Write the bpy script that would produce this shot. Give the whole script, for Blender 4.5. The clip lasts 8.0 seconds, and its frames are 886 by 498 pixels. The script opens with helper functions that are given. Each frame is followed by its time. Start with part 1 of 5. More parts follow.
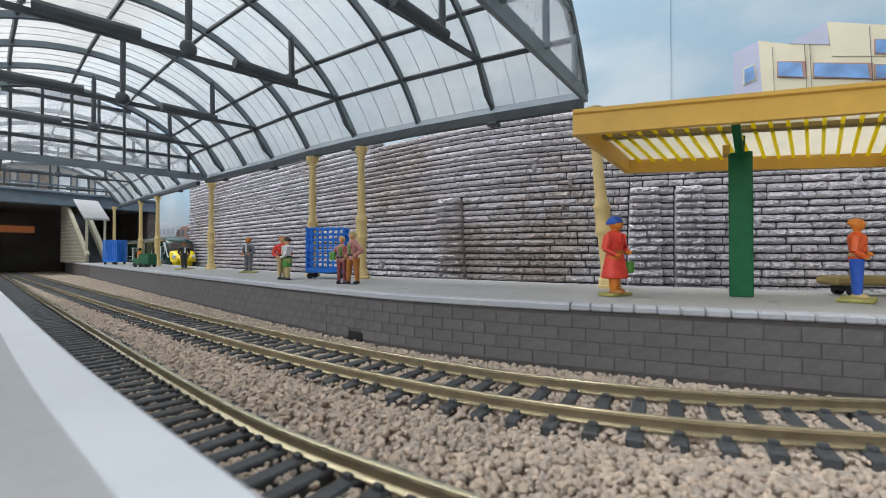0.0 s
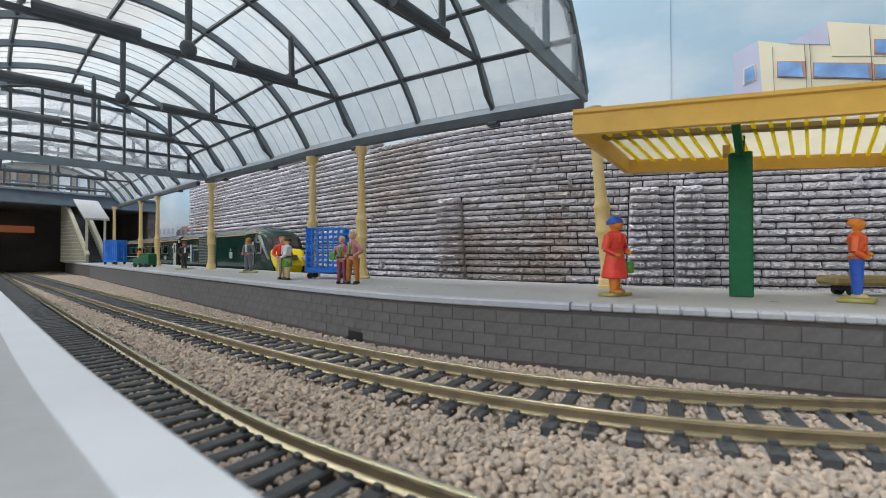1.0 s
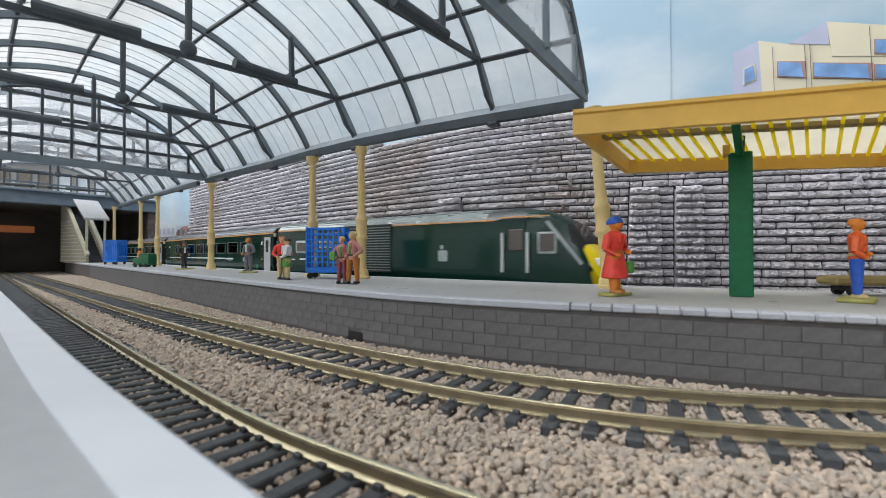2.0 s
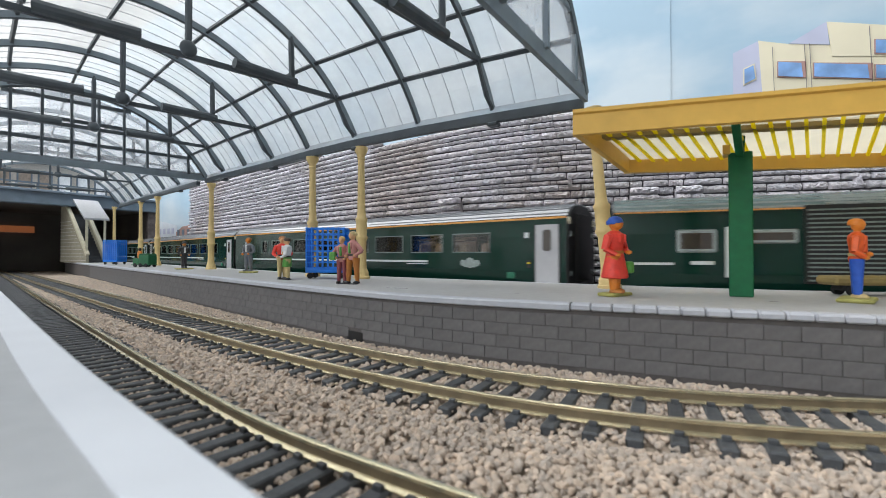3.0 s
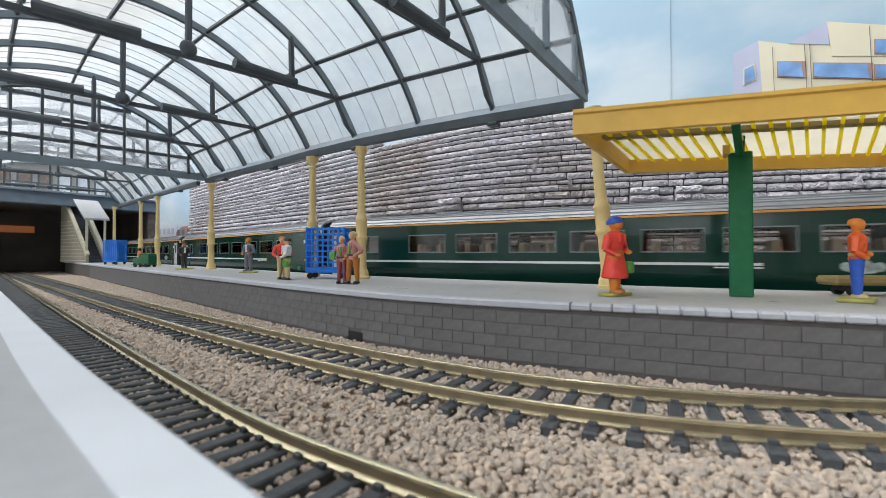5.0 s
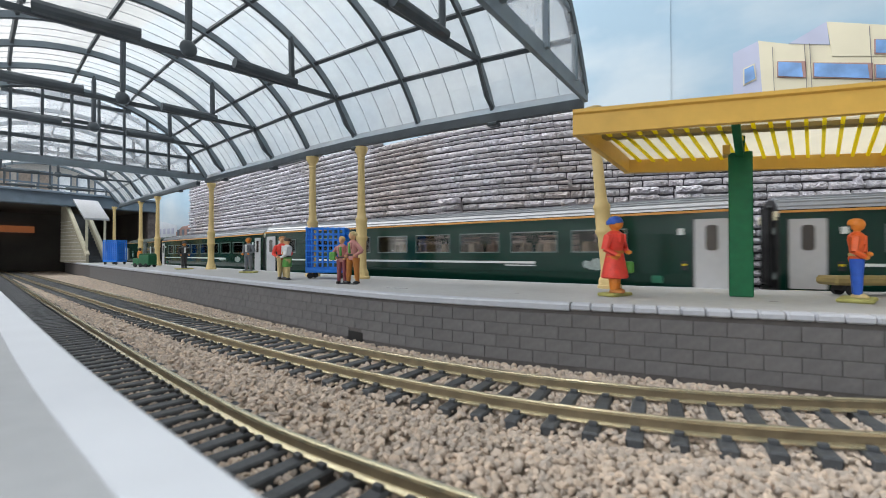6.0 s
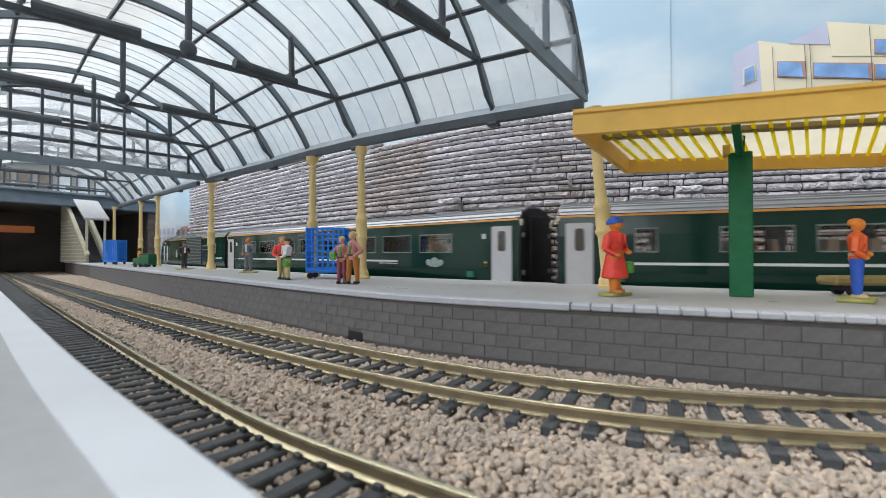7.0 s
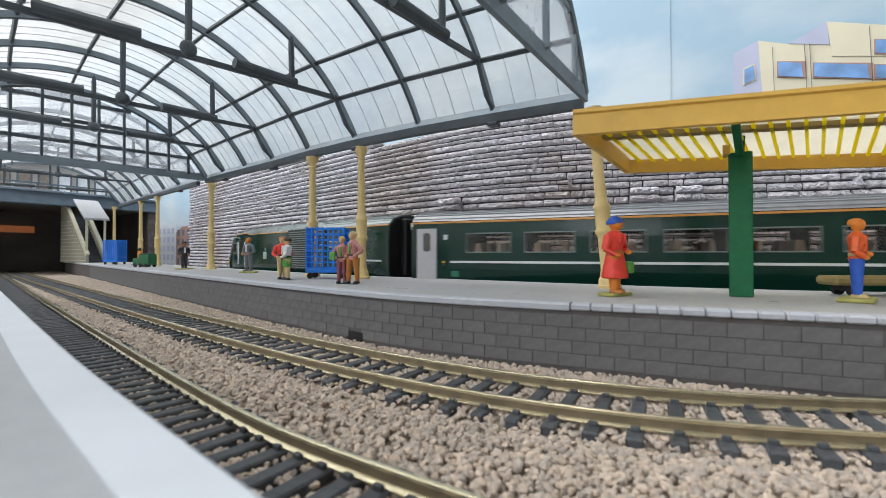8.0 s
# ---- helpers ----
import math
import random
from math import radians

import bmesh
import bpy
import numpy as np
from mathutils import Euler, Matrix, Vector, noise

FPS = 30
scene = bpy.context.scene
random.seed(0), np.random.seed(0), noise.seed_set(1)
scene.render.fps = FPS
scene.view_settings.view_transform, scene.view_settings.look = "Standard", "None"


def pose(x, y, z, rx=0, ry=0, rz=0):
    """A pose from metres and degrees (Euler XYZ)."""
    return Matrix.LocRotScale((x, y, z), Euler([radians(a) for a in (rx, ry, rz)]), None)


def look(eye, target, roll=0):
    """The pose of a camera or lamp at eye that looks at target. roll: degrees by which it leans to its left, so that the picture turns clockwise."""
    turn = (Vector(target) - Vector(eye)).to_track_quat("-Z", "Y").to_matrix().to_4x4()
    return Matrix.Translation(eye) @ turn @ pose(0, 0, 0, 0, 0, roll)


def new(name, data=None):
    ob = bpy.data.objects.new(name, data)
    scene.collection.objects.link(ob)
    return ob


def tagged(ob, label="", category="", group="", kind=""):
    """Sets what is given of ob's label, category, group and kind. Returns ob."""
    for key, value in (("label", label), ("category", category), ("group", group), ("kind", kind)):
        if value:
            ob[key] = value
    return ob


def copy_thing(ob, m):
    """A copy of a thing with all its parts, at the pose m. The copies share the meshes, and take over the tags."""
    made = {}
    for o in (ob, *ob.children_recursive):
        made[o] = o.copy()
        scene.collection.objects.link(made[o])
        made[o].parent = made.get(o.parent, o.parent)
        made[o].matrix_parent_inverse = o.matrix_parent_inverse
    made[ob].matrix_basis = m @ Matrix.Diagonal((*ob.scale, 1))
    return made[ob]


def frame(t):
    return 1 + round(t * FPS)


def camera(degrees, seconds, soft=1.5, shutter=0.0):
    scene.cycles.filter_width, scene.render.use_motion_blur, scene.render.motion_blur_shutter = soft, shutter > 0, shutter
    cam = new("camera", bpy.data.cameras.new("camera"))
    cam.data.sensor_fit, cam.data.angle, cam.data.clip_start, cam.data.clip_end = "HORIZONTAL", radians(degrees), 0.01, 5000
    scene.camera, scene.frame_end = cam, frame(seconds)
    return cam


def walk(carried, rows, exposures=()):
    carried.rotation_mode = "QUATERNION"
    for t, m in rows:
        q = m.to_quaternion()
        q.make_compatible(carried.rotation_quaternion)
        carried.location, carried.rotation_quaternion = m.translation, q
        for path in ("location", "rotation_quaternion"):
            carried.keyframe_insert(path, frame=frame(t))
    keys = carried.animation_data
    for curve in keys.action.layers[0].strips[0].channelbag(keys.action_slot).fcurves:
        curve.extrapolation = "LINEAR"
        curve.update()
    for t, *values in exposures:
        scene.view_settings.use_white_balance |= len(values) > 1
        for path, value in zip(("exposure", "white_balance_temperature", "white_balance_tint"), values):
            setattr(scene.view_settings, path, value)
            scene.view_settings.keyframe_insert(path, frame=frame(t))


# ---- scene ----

# A model railway station at 1:76. Lengths below are in millimetres and become metres in part() and at().
MM = 0.001
EYE = 45.0        # height of the lens over the baseboard
TOP = 31.8        # platform surface
RAIL = 17.0       # rail head

cam = camera(91.8, 8.0, soft=0.55, shutter=0.2)
cam.data.dof.use_dof, cam.data.dof.focus_distance, cam.data.dof.aperture_fstop = True, 0.30, 38.0
CAM_POSE = look((0, 0, EYE * MM), (-0.5446, 0.8387, EYE * MM + 0.01184))

# ---- light: a white room with ceiling panels and an added fill lamp behind the camera ----
world = bpy.data.worlds.new("room_air")
scene.world = world
world.use_nodes = True
world.node_tree.nodes["Background"].inputs["Color"].default_value = (0.80, 0.88, 1.0, 1)
world.node_tree.nodes["Background"].inputs["Strength"].default_value = 0.25


def area_lamp(name, size_x, size_y, power, colour, m):
    data = bpy.data.lights.new(name, "AREA")
    data.shape, data.size, data.size_y, data.energy, data.color = "RECTANGLE", size_x, size_y, power, colour
    ob = new(name, data)
    ob.matrix_world = m
    return ob


LAMP = 0.93
area_lamp("ceiling_panel_light", 2.4, 0.7, 29 * LAMP, (0.965, 0.985, 1.0), look((-1.2, 0.05, 1.235), (-1.2, 0.1, 0)))
area_lamp("ceiling_panel_light", 2.2, 0.7, 16 * LAMP, (0.965, 0.985, 1.0), look((-1.2, -0.95, 1.235), (-1.2, -0.9, 0)))
# Unseen fill, added to brighten the stone wall's face; no window stands here.
area_lamp("added_fill_light", 1.8, 1.0, 20 * LAMP, (0.88, 0.94, 1.0), look((-0.5, -1.46, 0.62), (-0.6, 0.3, 0.1)))
walk(cam, [(0.0, CAM_POSE), (8.0, CAM_POSE)], exposures=[(0.0, 0.0), (1.5, 0.0), (3.0, 0.18), (8.0, 0.18)])

# ---- materials ----


def mat(name, colour, rough=0.6, metal=0.0, vary=0.12, scale=400.0, bump=0.0, bump_scale=900.0, random_hue=0.0, coat=0.0,
        stain=None, stain_scale=40.0, stain_amount=0.5, spec=0.5, island=False):
    """A painted or moulded surface: base colour with grain at two scales, optional stains and relief."""
    m = bpy.data.materials.new(name)
    m.use_nodes = True
    nt = m.node_tree
    b = nt.nodes["Principled BSDF"]
    b.inputs["Roughness"].default_value, b.inputs["Metallic"].default_value = rough, metal
    b.inputs["Coat Weight"].default_value = coat
    b.inputs["Specular IOR Level"].default_value = spec
    tc = nt.nodes.new("ShaderNodeTexCoord")
    n1 = nt.nodes.new("ShaderNodeTexNoise")
    n1.inputs["Scale"].default_value, n1.inputs["Detail"].default_value = scale, 5
    nt.links.new(tc.outputs["Object"], n1.inputs["Vector"])
    ramp = nt.nodes.new("ShaderNodeMapRange")
    ramp.inputs["From Min"].default_value, ramp.inputs["From Max"].default_value = 0.3, 0.7
    ramp.inputs["To Min"].default_value, ramp.inputs["To Max"].default_value = 1 - vary, 1 + vary
    nt.links.new(n1.outputs["Fac"], ramp.inputs["Value"])
    mul = nt.nodes.new("ShaderNodeMix")
    mul.data_type, mul.blend_type = "RGBA", "MULTIPLY"
    mul.inputs["Factor"].default_value = 1
    mul.inputs[6].default_value = (*colour, 1)
    nt.links.new(ramp.outputs["Result"], mul.inputs[7])
    out = mul.outputs[2]
    if stain:
        n2 = nt.nodes.new("ShaderNodeTexNoise")
        n2.inputs["Scale"].default_value, n2.inputs["Detail"].default_value = stain_scale, 4
        nt.links.new(tc.outputs["Object"], n2.inputs["Vector"])
        r2 = nt.nodes.new("ShaderNodeMapRange")
        r2.inputs["From Min"].default_value, r2.inputs["From Max"].default_value = 0.48, 0.72
        r2.inputs["To Max"].default_value = stain_amount
        nt.links.new(n2.outputs["Fac"], r2.inputs["Value"])
        mix = nt.nodes.new("ShaderNodeMix")
        mix.data_type = "RGBA"
        mix.inputs[7].default_value = (*stain, 1)
        nt.links.new(r2.outputs["Result"], mix.inputs["Factor"])
        nt.links.new(out, mix.inputs[6])
        out = mix.outputs[2]
    if random_hue:
        src = nt.nodes.new("ShaderNodeNewGeometry" if island else "ShaderNodeObjectInfo")
        r3 = nt.nodes.new("ShaderNodeMapRange")
        r3.inputs["To Min"].default_value, r3.inputs["To Max"].default_value = 1 - random_hue, 1 + random_hue
        nt.links.new(src.outputs["Random Per Island" if island else "Random"], r3.inputs["Value"])
        hs = nt.nodes.new("ShaderNodeHueSaturation")
        nt.links.new(r3.outputs["Result"], hs.inputs["Value"])
        nt.links.new(r3.outputs["Result"], hs.inputs["Saturation"])
        nt.links.new(out, hs.inputs["Color"])
        out = hs.outputs["Color"]
    nt.links.new(out, b.inputs["Base Color"])
    if bump:
        n4 = nt.nodes.new("ShaderNodeTexNoise")
        n4.inputs["Scale"].default_value, n4.inputs["Detail"].default_value = bump_scale, 6
        nt.links.new(tc.outputs["Object"], n4.inputs["Vector"])
        bp = nt.nodes.new("ShaderNodeBump")
        bp.inputs["Strength"].default_value, bp.inputs["Distance"].default_value = min(bump, 1.0), 0.0008 * max(bump, 1.0)
        nt.links.new(n4.outputs["Fac"], bp.inputs["Height"])
        nt.links.new(bp.outputs["Normal"], b.inputs["Normal"])
    return m


def sheet_plastic(name, colour, clear, rough=0.15):
    """Thin plastic glazing: part clear, part milky, with a gloss."""
    m = bpy.data.materials.new(name)
    m.use_nodes = True
    nt = m.node_tree
    b = nt.nodes["Principled BSDF"]
    b.inputs["Base Color"].default_value = (*colour, 1)
    b.inputs["Roughness"].default_value = rough
    tc = nt.nodes.new("ShaderNodeTexCoord")
    n1 = nt.nodes.new("ShaderNodeTexNoise")
    n1.inputs["Scale"].default_value, n1.inputs["Detail"].default_value = 60, 5
    nt.links.new(tc.outputs["Object"], n1.inputs["Vector"])
    r = nt.nodes.new("ShaderNodeMapRange")
    r.inputs["From Min"].default_value, r.inputs["From Max"].default_value = 0.3, 0.7
    r.inputs["To Min"].default_value, r.inputs["To Max"].default_value = 1 - clear - 0.08, 1 - clear + 0.08
    nt.links.new(n1.outputs["Fac"], r.inputs["Value"])
    tl = nt.nodes.new("ShaderNodeBsdfTranslucent")
    tl.inputs["Color"].default_value = (*colour, 1)
    mx = nt.nodes.new("ShaderNodeMixShader")
    mx.inputs["Fac"].default_value = 0.72
    nt.links.new(b.outputs[0], mx.inputs[1])
    nt.links.new(tl.outputs[0], mx.inputs[2])
    tr = nt.nodes.new("ShaderNodeBsdfTransparent")
    m2 = nt.nodes.new("ShaderNodeMixShader")
    nt.links.new(r.outputs["Result"], m2.inputs["Fac"])
    nt.links.new(tr.outputs[0], m2.inputs[1])
    nt.links.new(mx.outputs[0], m2.inputs[2])
    nt.links.new(m2.outputs[0], nt.nodes["Material Output"].inputs["Surface"])
    return m


def clear_glazing(name):
    """Tinted clear plastic with a mirror gloss."""
    m = bpy.data.materials.new(name)
    m.use_nodes = True
    nt = m.node_tree
    tr = nt.nodes.new("ShaderNodeBsdfTransparent")
    tr.inputs["Color"].default_value = (0.92, 0.89, 0.86, 1)
    gl = nt.nodes.new("ShaderNodeBsdfGlossy")
    gl.inputs["Roughness"].default_value = 0.06
    fr = nt.nodes.new("ShaderNodeFresnel")
    fr.inputs["IOR"].default_value = 1.5
    mx = nt.nodes.new("ShaderNodeMixShader")
    nt.links.new(fr.outputs[0], mx.inputs["Fac"])
    nt.links.new(tr.outputs[0], mx.inputs[1])
    nt.links.new(gl.outputs[0], mx.inputs[2])
    nt.links.new(mx.outputs[0], nt.nodes["Material Output"].inputs["Surface"])
    return m


def glow(name, colour, strength):
    m = bpy.data.materials.new(name)
    m.use_nodes = True
    b = m.node_tree.nodes["Principled BSDF"]
    b.inputs["Base Color"].default_value = (*colour, 1)
    b.inputs["Emission Color"].default_value = (*colour, 1)
    b.inputs["Emission Strength"].default_value = strength
    return m


M_BASE = mat("painted_baseboard", (0.10, 0.09, 0.08), 0.8)
M_ROOM = mat("white_room_paint", (0.80, 0.80, 0.78), 0.8, vary=0.03, scale=6)
M_CARPET = mat("grey_carpet", (0.20, 0.20, 0.21), 0.95, vary=0.2, scale=300)
M_BALLAST_BED = mat("ballast_bed", (0.42, 0.34, 0.27), 0.95, vary=0.5, scale=500, bump=0.8)
M_STONE = mat("ballast_chips", (0.51, 0.42, 0.345), 0.85, vary=0.18, scale=700, random_hue=0.20, island=True, bump=0.3)
M_RAIL = mat("nickel_silver_rail", (0.70, 0.62, 0.42), 0.26, metal=0.75, vary=0.12, scale=300)
# The web's shade is in its colour, browner than head and foot.
M_WEB_SHADE = mat("shaded_rail_web", (0.20, 0.155, 0.095), 0.55, metal=0.2, vary=0.2, scale=300)
M_SLEEPER = mat("dark_plastic_sleeper", (0.062, 0.066, 0.072), 0.6, vary=0.25, scale=900, random_hue=0.15)
M_PLATFORM = mat("grey_card_platform", (0.40, 0.395, 0.39), 0.85, vary=0.05, scale=350, stain=(0.32, 0.31, 0.30), stain_scale=16, stain_amount=0.35, bump=0.12)
M_COPING = mat("pale_grey_coping", (0.46, 0.47, 0.51), 0.7, vary=0.06, random_hue=0.05)
M_FACE_BED = mat("mortar_card", (0.105, 0.094, 0.09), 0.9, vary=0.15)
M_BRICK = mat("grey_block", (0.145, 0.138, 0.138), 0.85, vary=0.12, scale=600, random_hue=0.07, bump=0.15)
M_WHITE = mat("white_edge_paint", (0.58, 0.60, 0.64), 0.6, vary=0.03, scale=120)
M_GREY_TOP = mat("pale_grey_platform_card", (0.36, 0.37, 0.38), 0.85, vary=0.04)
M_WALL_BED = mat("dark_wall_joint", (0.09, 0.085, 0.095), 0.95, vary=0.2)
M_ROCK = mat("weathered_grey_stone", (0.62, 0.60, 0.645), 0.9, vary=0.26, scale=420, random_hue=0.12, bump=1.2, bump_scale=900, spec=0.2,
             stain=(0.40, 0.29, 0.21), stain_scale=10, stain_amount=0.62)
M_ROCK_FAR = mat("weathered_grey_stone_far", (0.62, 0.60, 0.645), 0.9, vary=0.26, scale=420, random_hue=0.12, bump=1.2, bump_scale=900, spec=0.2,
                 stain=(0.40, 0.29, 0.21), stain_scale=10, stain_amount=0.62, island=True)
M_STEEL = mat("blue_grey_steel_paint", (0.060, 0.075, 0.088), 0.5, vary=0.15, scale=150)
M_STEEL_LIGHT = mat("slate_blue_and_lit_web_steel", (0.19, 0.235, 0.27), 0.5, vary=0.1, scale=150)
M_GLAZING = sheet_plastic("milky_roof_glazing", (0.70, 0.70, 0.70), 0.52)
M_GLAZING_BAR = sheet_plastic("glazing_rib", (0.60, 0.61, 0.63), 0.45)
M_GABLE = sheet_plastic("clear_gable_sheet", (0.80, 0.83, 0.88), 0.75, 0.1)
M_CREAM = mat("cream_yellow_paint", (0.71, 0.53, 0.235), 0.55, vary=0.06, scale=250, stain=(0.62, 0.45, 0.2), stain_scale=50, stain_amount=0.3)
M_CANOPY = mat("mustard_canopy_paint", (0.72, 0.43, 0.085), 0.5, vary=0.06, scale=200)
M_SLAT = sheet_plastic("bright_yellow_slat", (0.97, 0.84, 0.03), 0.10, 0.4)
M_CANOPY_SHEET = sheet_plastic("canopy_sheet", (0.90, 0.85, 0.72), 0.25)
M_GREEN_POST = mat("dark_green_post_paint", (0.0, 0.115, 0.038), 0.65, vary=0.12)
M_BLUE_CART = mat("bright_blue_plastic", (0.004, 0.19, 0.75), 0.4, vary=0.06)
M_GREEN_CART = mat("green_plastic", (0.012, 0.12, 0.045), 0.45, vary=0.1)
M_BLACK = mat("black_plastic", (0.012, 0.012, 0.013), 0.5, vary=0.15)
M_RUBBER = mat("dark_tyre", (0.02, 0.02, 0.022), 0.8)
M_TAN = mat("tan_painted_wood", (0.27, 0.20, 0.075), 0.55, vary=0.18, scale=200)
M_OLIVE = mat("olive_base_plastic", (0.36, 0.34, 0.10), 0.6, vary=0.2)
M_TRAIN = mat("gloss_dark_green_livery", (0.004, 0.032, 0.022), 0.2, vary=0.06, coat=0.12, spec=0.35)
M_TRAIN_SKIRT = mat("black_underframe", (0.008, 0.009, 0.010), 0.55)
M_TRAIN_ROOF = mat("grey_coach_roof", (0.24, 0.25, 0.27), 0.2, vary=0.1, scale=200)
M_TRAIN_ROOF_GREEN = mat("green_grey_power_roof", (0.10, 0.14, 0.135), 0.18, vary=0.1)
M_GOLD = mat("gold_lining", (0.72, 0.33, 0.08), 0.45, vary=0.05)
M_LINE = mat("silver_white_lining", (0.68, 0.72, 0.72), 0.4, vary=0.03)
M_DOOR = mat("pale_grey_door", (0.50, 0.50, 0.52), 0.4, vary=0.04)
M_YELLOW = mat("warning_yellow", (0.86, 0.66, 0.0), 0.3, vary=0.03, coat=0.3)
M_DARK_GLASS = mat("dark_window_glass", (0.065, 0.052, 0.044), 0.08, vary=0.05, spec=0.8)
M_SEAT = mat("coach_interior_brown", (0.52, 0.43, 0.34), 0.8, vary=0.3)
M_SEAT_BLUE = mat("coach_seat_dark", (0.09, 0.10, 0.13), 0.8, vary=0.3)
M_TABLE = mat("cream_table_plastic", (0.66, 0.60, 0.52), 0.6, vary=0.08)
M_FRAME = mat("window_frame_green_silver", (0.20, 0.25, 0.24), 0.35, vary=0.1)
M_COACH_GLASS = clear_glazing("tinted_coach_glazing")
M_CREST = mat("pale_crest_print", (0.34, 0.40, 0.39), 0.5, vary=0.35, scale=900)
M_GREEN_PANEL = mat("mid_green_panel", (0.01, 0.16, 0.085), 0.5)
M_CAB_ROOF = mat("charcoal_cab_roof", (0.035, 0.042, 0.045), 0.3, vary=0.1)
M_LOUVRE = mat("silver_louvre_and_highlight", (0.42, 0.47, 0.47), 0.22, metal=0.4, vary=0.1)
M_LAMP = mat("headlamp_lens", (0.65, 0.68, 0.75), 0.12, vary=0.1)

# ---- building helpers ----


def part(name, bm, material, parent=None, label="", smooth=False):
    """Links a bmesh built in millimetres as one mesh object under a thing or a part."""
    bmesh.ops.scale(bm, vec=(MM, MM, MM), verts=bm.verts)
    bmesh.ops.recalc_face_normals(bm, faces=bm.faces)
    me = bpy.data.meshes.new(name)
    bm.to_mesh(me)
    bm.free()
    for m in material if isinstance(material, (list, tuple)) else (material,):
        me.materials.append(m)
    if smooth:
        for p in me.polygons:
            p.use_smooth = True
        me.set_sharp_from_angle(angle=radians(42))
    ob = new(name, me)
    if parent:
        ob.parent = parent
    if label:
        ob["label"] = label
    return ob


def same_part(name, me, parent, m):
    ob = new(name, me)
    ob.parent = parent
    ob.matrix_basis = m
    return ob


def at(x, y, z, rx=0, ry=0, rz=0):
    return pose(x * MM, y * MM, z * MM, rx, ry, rz)


def empty(name, m=None, **tags):
    ob = new(name)
    if m:
        ob.matrix_basis = m
    return tagged(ob, **tags)


def box(bm, x0, x1, y0, y1, z0, z1, bevel=0.0, slot=0):
    before = set(bm.faces)
    g = bmesh.ops.create_cube(bm, size=1)
    for v in g["verts"]:
        v.co = Vector(((x0 + x1) / 2 + v.co.x * (x1 - x0), (y0 + y1) / 2 + v.co.y * (y1 - y0), (z0 + z1) / 2 + v.co.z * (z1 - z0)))
    if bevel:
        edges = {e for v in g["verts"] for e in v.link_edges}
        bmesh.ops.bevel(bm, geom=list(edges), offset=bevel, segments=1, affect="EDGES")
    if slot:
        for f in set(bm.faces) - before:
            f.material_index = slot
    return bm


def rings(bm, loops, close=True, caps=True, slot=0):
    """Skins a list of vertex loops (each a list of points)."""
    made = [[bm.verts.new(p) for p in lp] for lp in loops]
    n = len(made[0])
    for a, b in zip(made, made[1:]):
        for i in range(n if close else n - 1):
            f = bm.faces.new((a[i], a[(i + 1) % n], b[(i + 1) % n], b[i]))
            f.material_index = slot
    if caps and close:
        for lp in (made[0], made[-1]):
            f = bm.faces.new(lp)
            f.material_index = slot
    return bm


def rod(bm, p, q, r, seg=8, r2=None, slot=0):
    p, q = Vector(p), Vector(q)
    d = (q - p).normalized()
    a = d.orthogonal().normalized()
    b = d.cross(a)
    rr = (r, r if r2 is None else r2)
    loops = [[c + (a * math.cos(t) + b * math.sin(t)) * k for t in (2 * math.pi * i / seg for i in range(seg))] for c, k in zip((p, q), rr)]
    return rings(bm, loops, slot=slot)


def bar(bm, p, q, w, h, up=(0, 0, 1), slot=0):
    """A square bar from p to q, w wide and h high."""
    p, q = Vector(p), Vector(q)
    d = (q - p).normalized()
    s = d.cross(Vector(up)).normalized()
    t = s.cross(d)
    loops = [[c + s * a * w / 2 + t * b * h / 2 for a, b in ((-1, -1), (1, -1), (1, 1), (-1, 1))] for c in (p, q)]
    return rings(bm, loops, slot=slot)


def lathe(bm, profile, cx=0.0, cy=0.0, seg=16, sx=1.0, sy=1.0, slot=0, tilt=(0, 0)):
    loops = [[(cx + tilt[0] * z + r * sx * math.cos(2 * math.pi * i / seg), cy + tilt[1] * z + r * sy * math.sin(2 * math.pi * i / seg), z) for i in range(seg)] for r, z in profile]
    return rings(bm, loops, slot=slot)


class Line:
    """A running line in plan: two straights joined by an easing curve."""

    def __init__(self, a, m, k, u0, w):
        self.c = (a, m, k, u0, w)

    def v(self, u):
        a, m, k, u0, w = self.c
        return a + m * u + k * math.hypot(u - u0, w)

    def slope(self, u):
        a, m, k, u0, w = self.c
        return m + k * (u - u0) / math.hypot(u - u0, w)

    def p(self, u, off=0.0):
        s = self.slope(u)
        n = math.hypot(1, s)
        return (u - off * s / n, self.v(u) + off / n)

    def angle(self, u):
        return math.degrees(math.atan(self.slope(u)))

    def steps(self, u0, u1, pitch):
        """Stations at an even pitch of arc length."""
        us, u = [], u0
        while u < u1:
            us.append(u)
            u += pitch / math.hypot(1, self.slope(u))
        return us


def spaced(u0, u1, fine=8.0):
    """Stations along the layout: fine near the bend, coarse far away."""
    us, u = [u0], u0
    while u < u1:
        u += fine if -280 < u < 200 else fine * 5
        us.append(min(u, u1))
    return us


def sweep(bm, ring, u0, u1, fine=8.0, caps=True, slot=0):
    """Runs a cross-section, a ring of (line, offset, z), along the layout."""
    loops = [[(*ln.p(u, off), z) for ln, off, z in ring] for u in spaced(u0, u1, fine)]
    return rings(bm, loops, caps=caps, slot=slot)


class EasedLine(Line):
    """A line that swings a little further away past the canopy, then runs straight again."""

    def v(self, u):
        return Line.v(self, u) + 40 / (1 + math.exp(min(60.0, -(u - 60) / 25)))

    def slope(self, u):
        e = math.exp(min(60.0, -(u - 60) / 25))
        return Line.slope(self, u) + 1.6 * e / (1 + e) ** 2


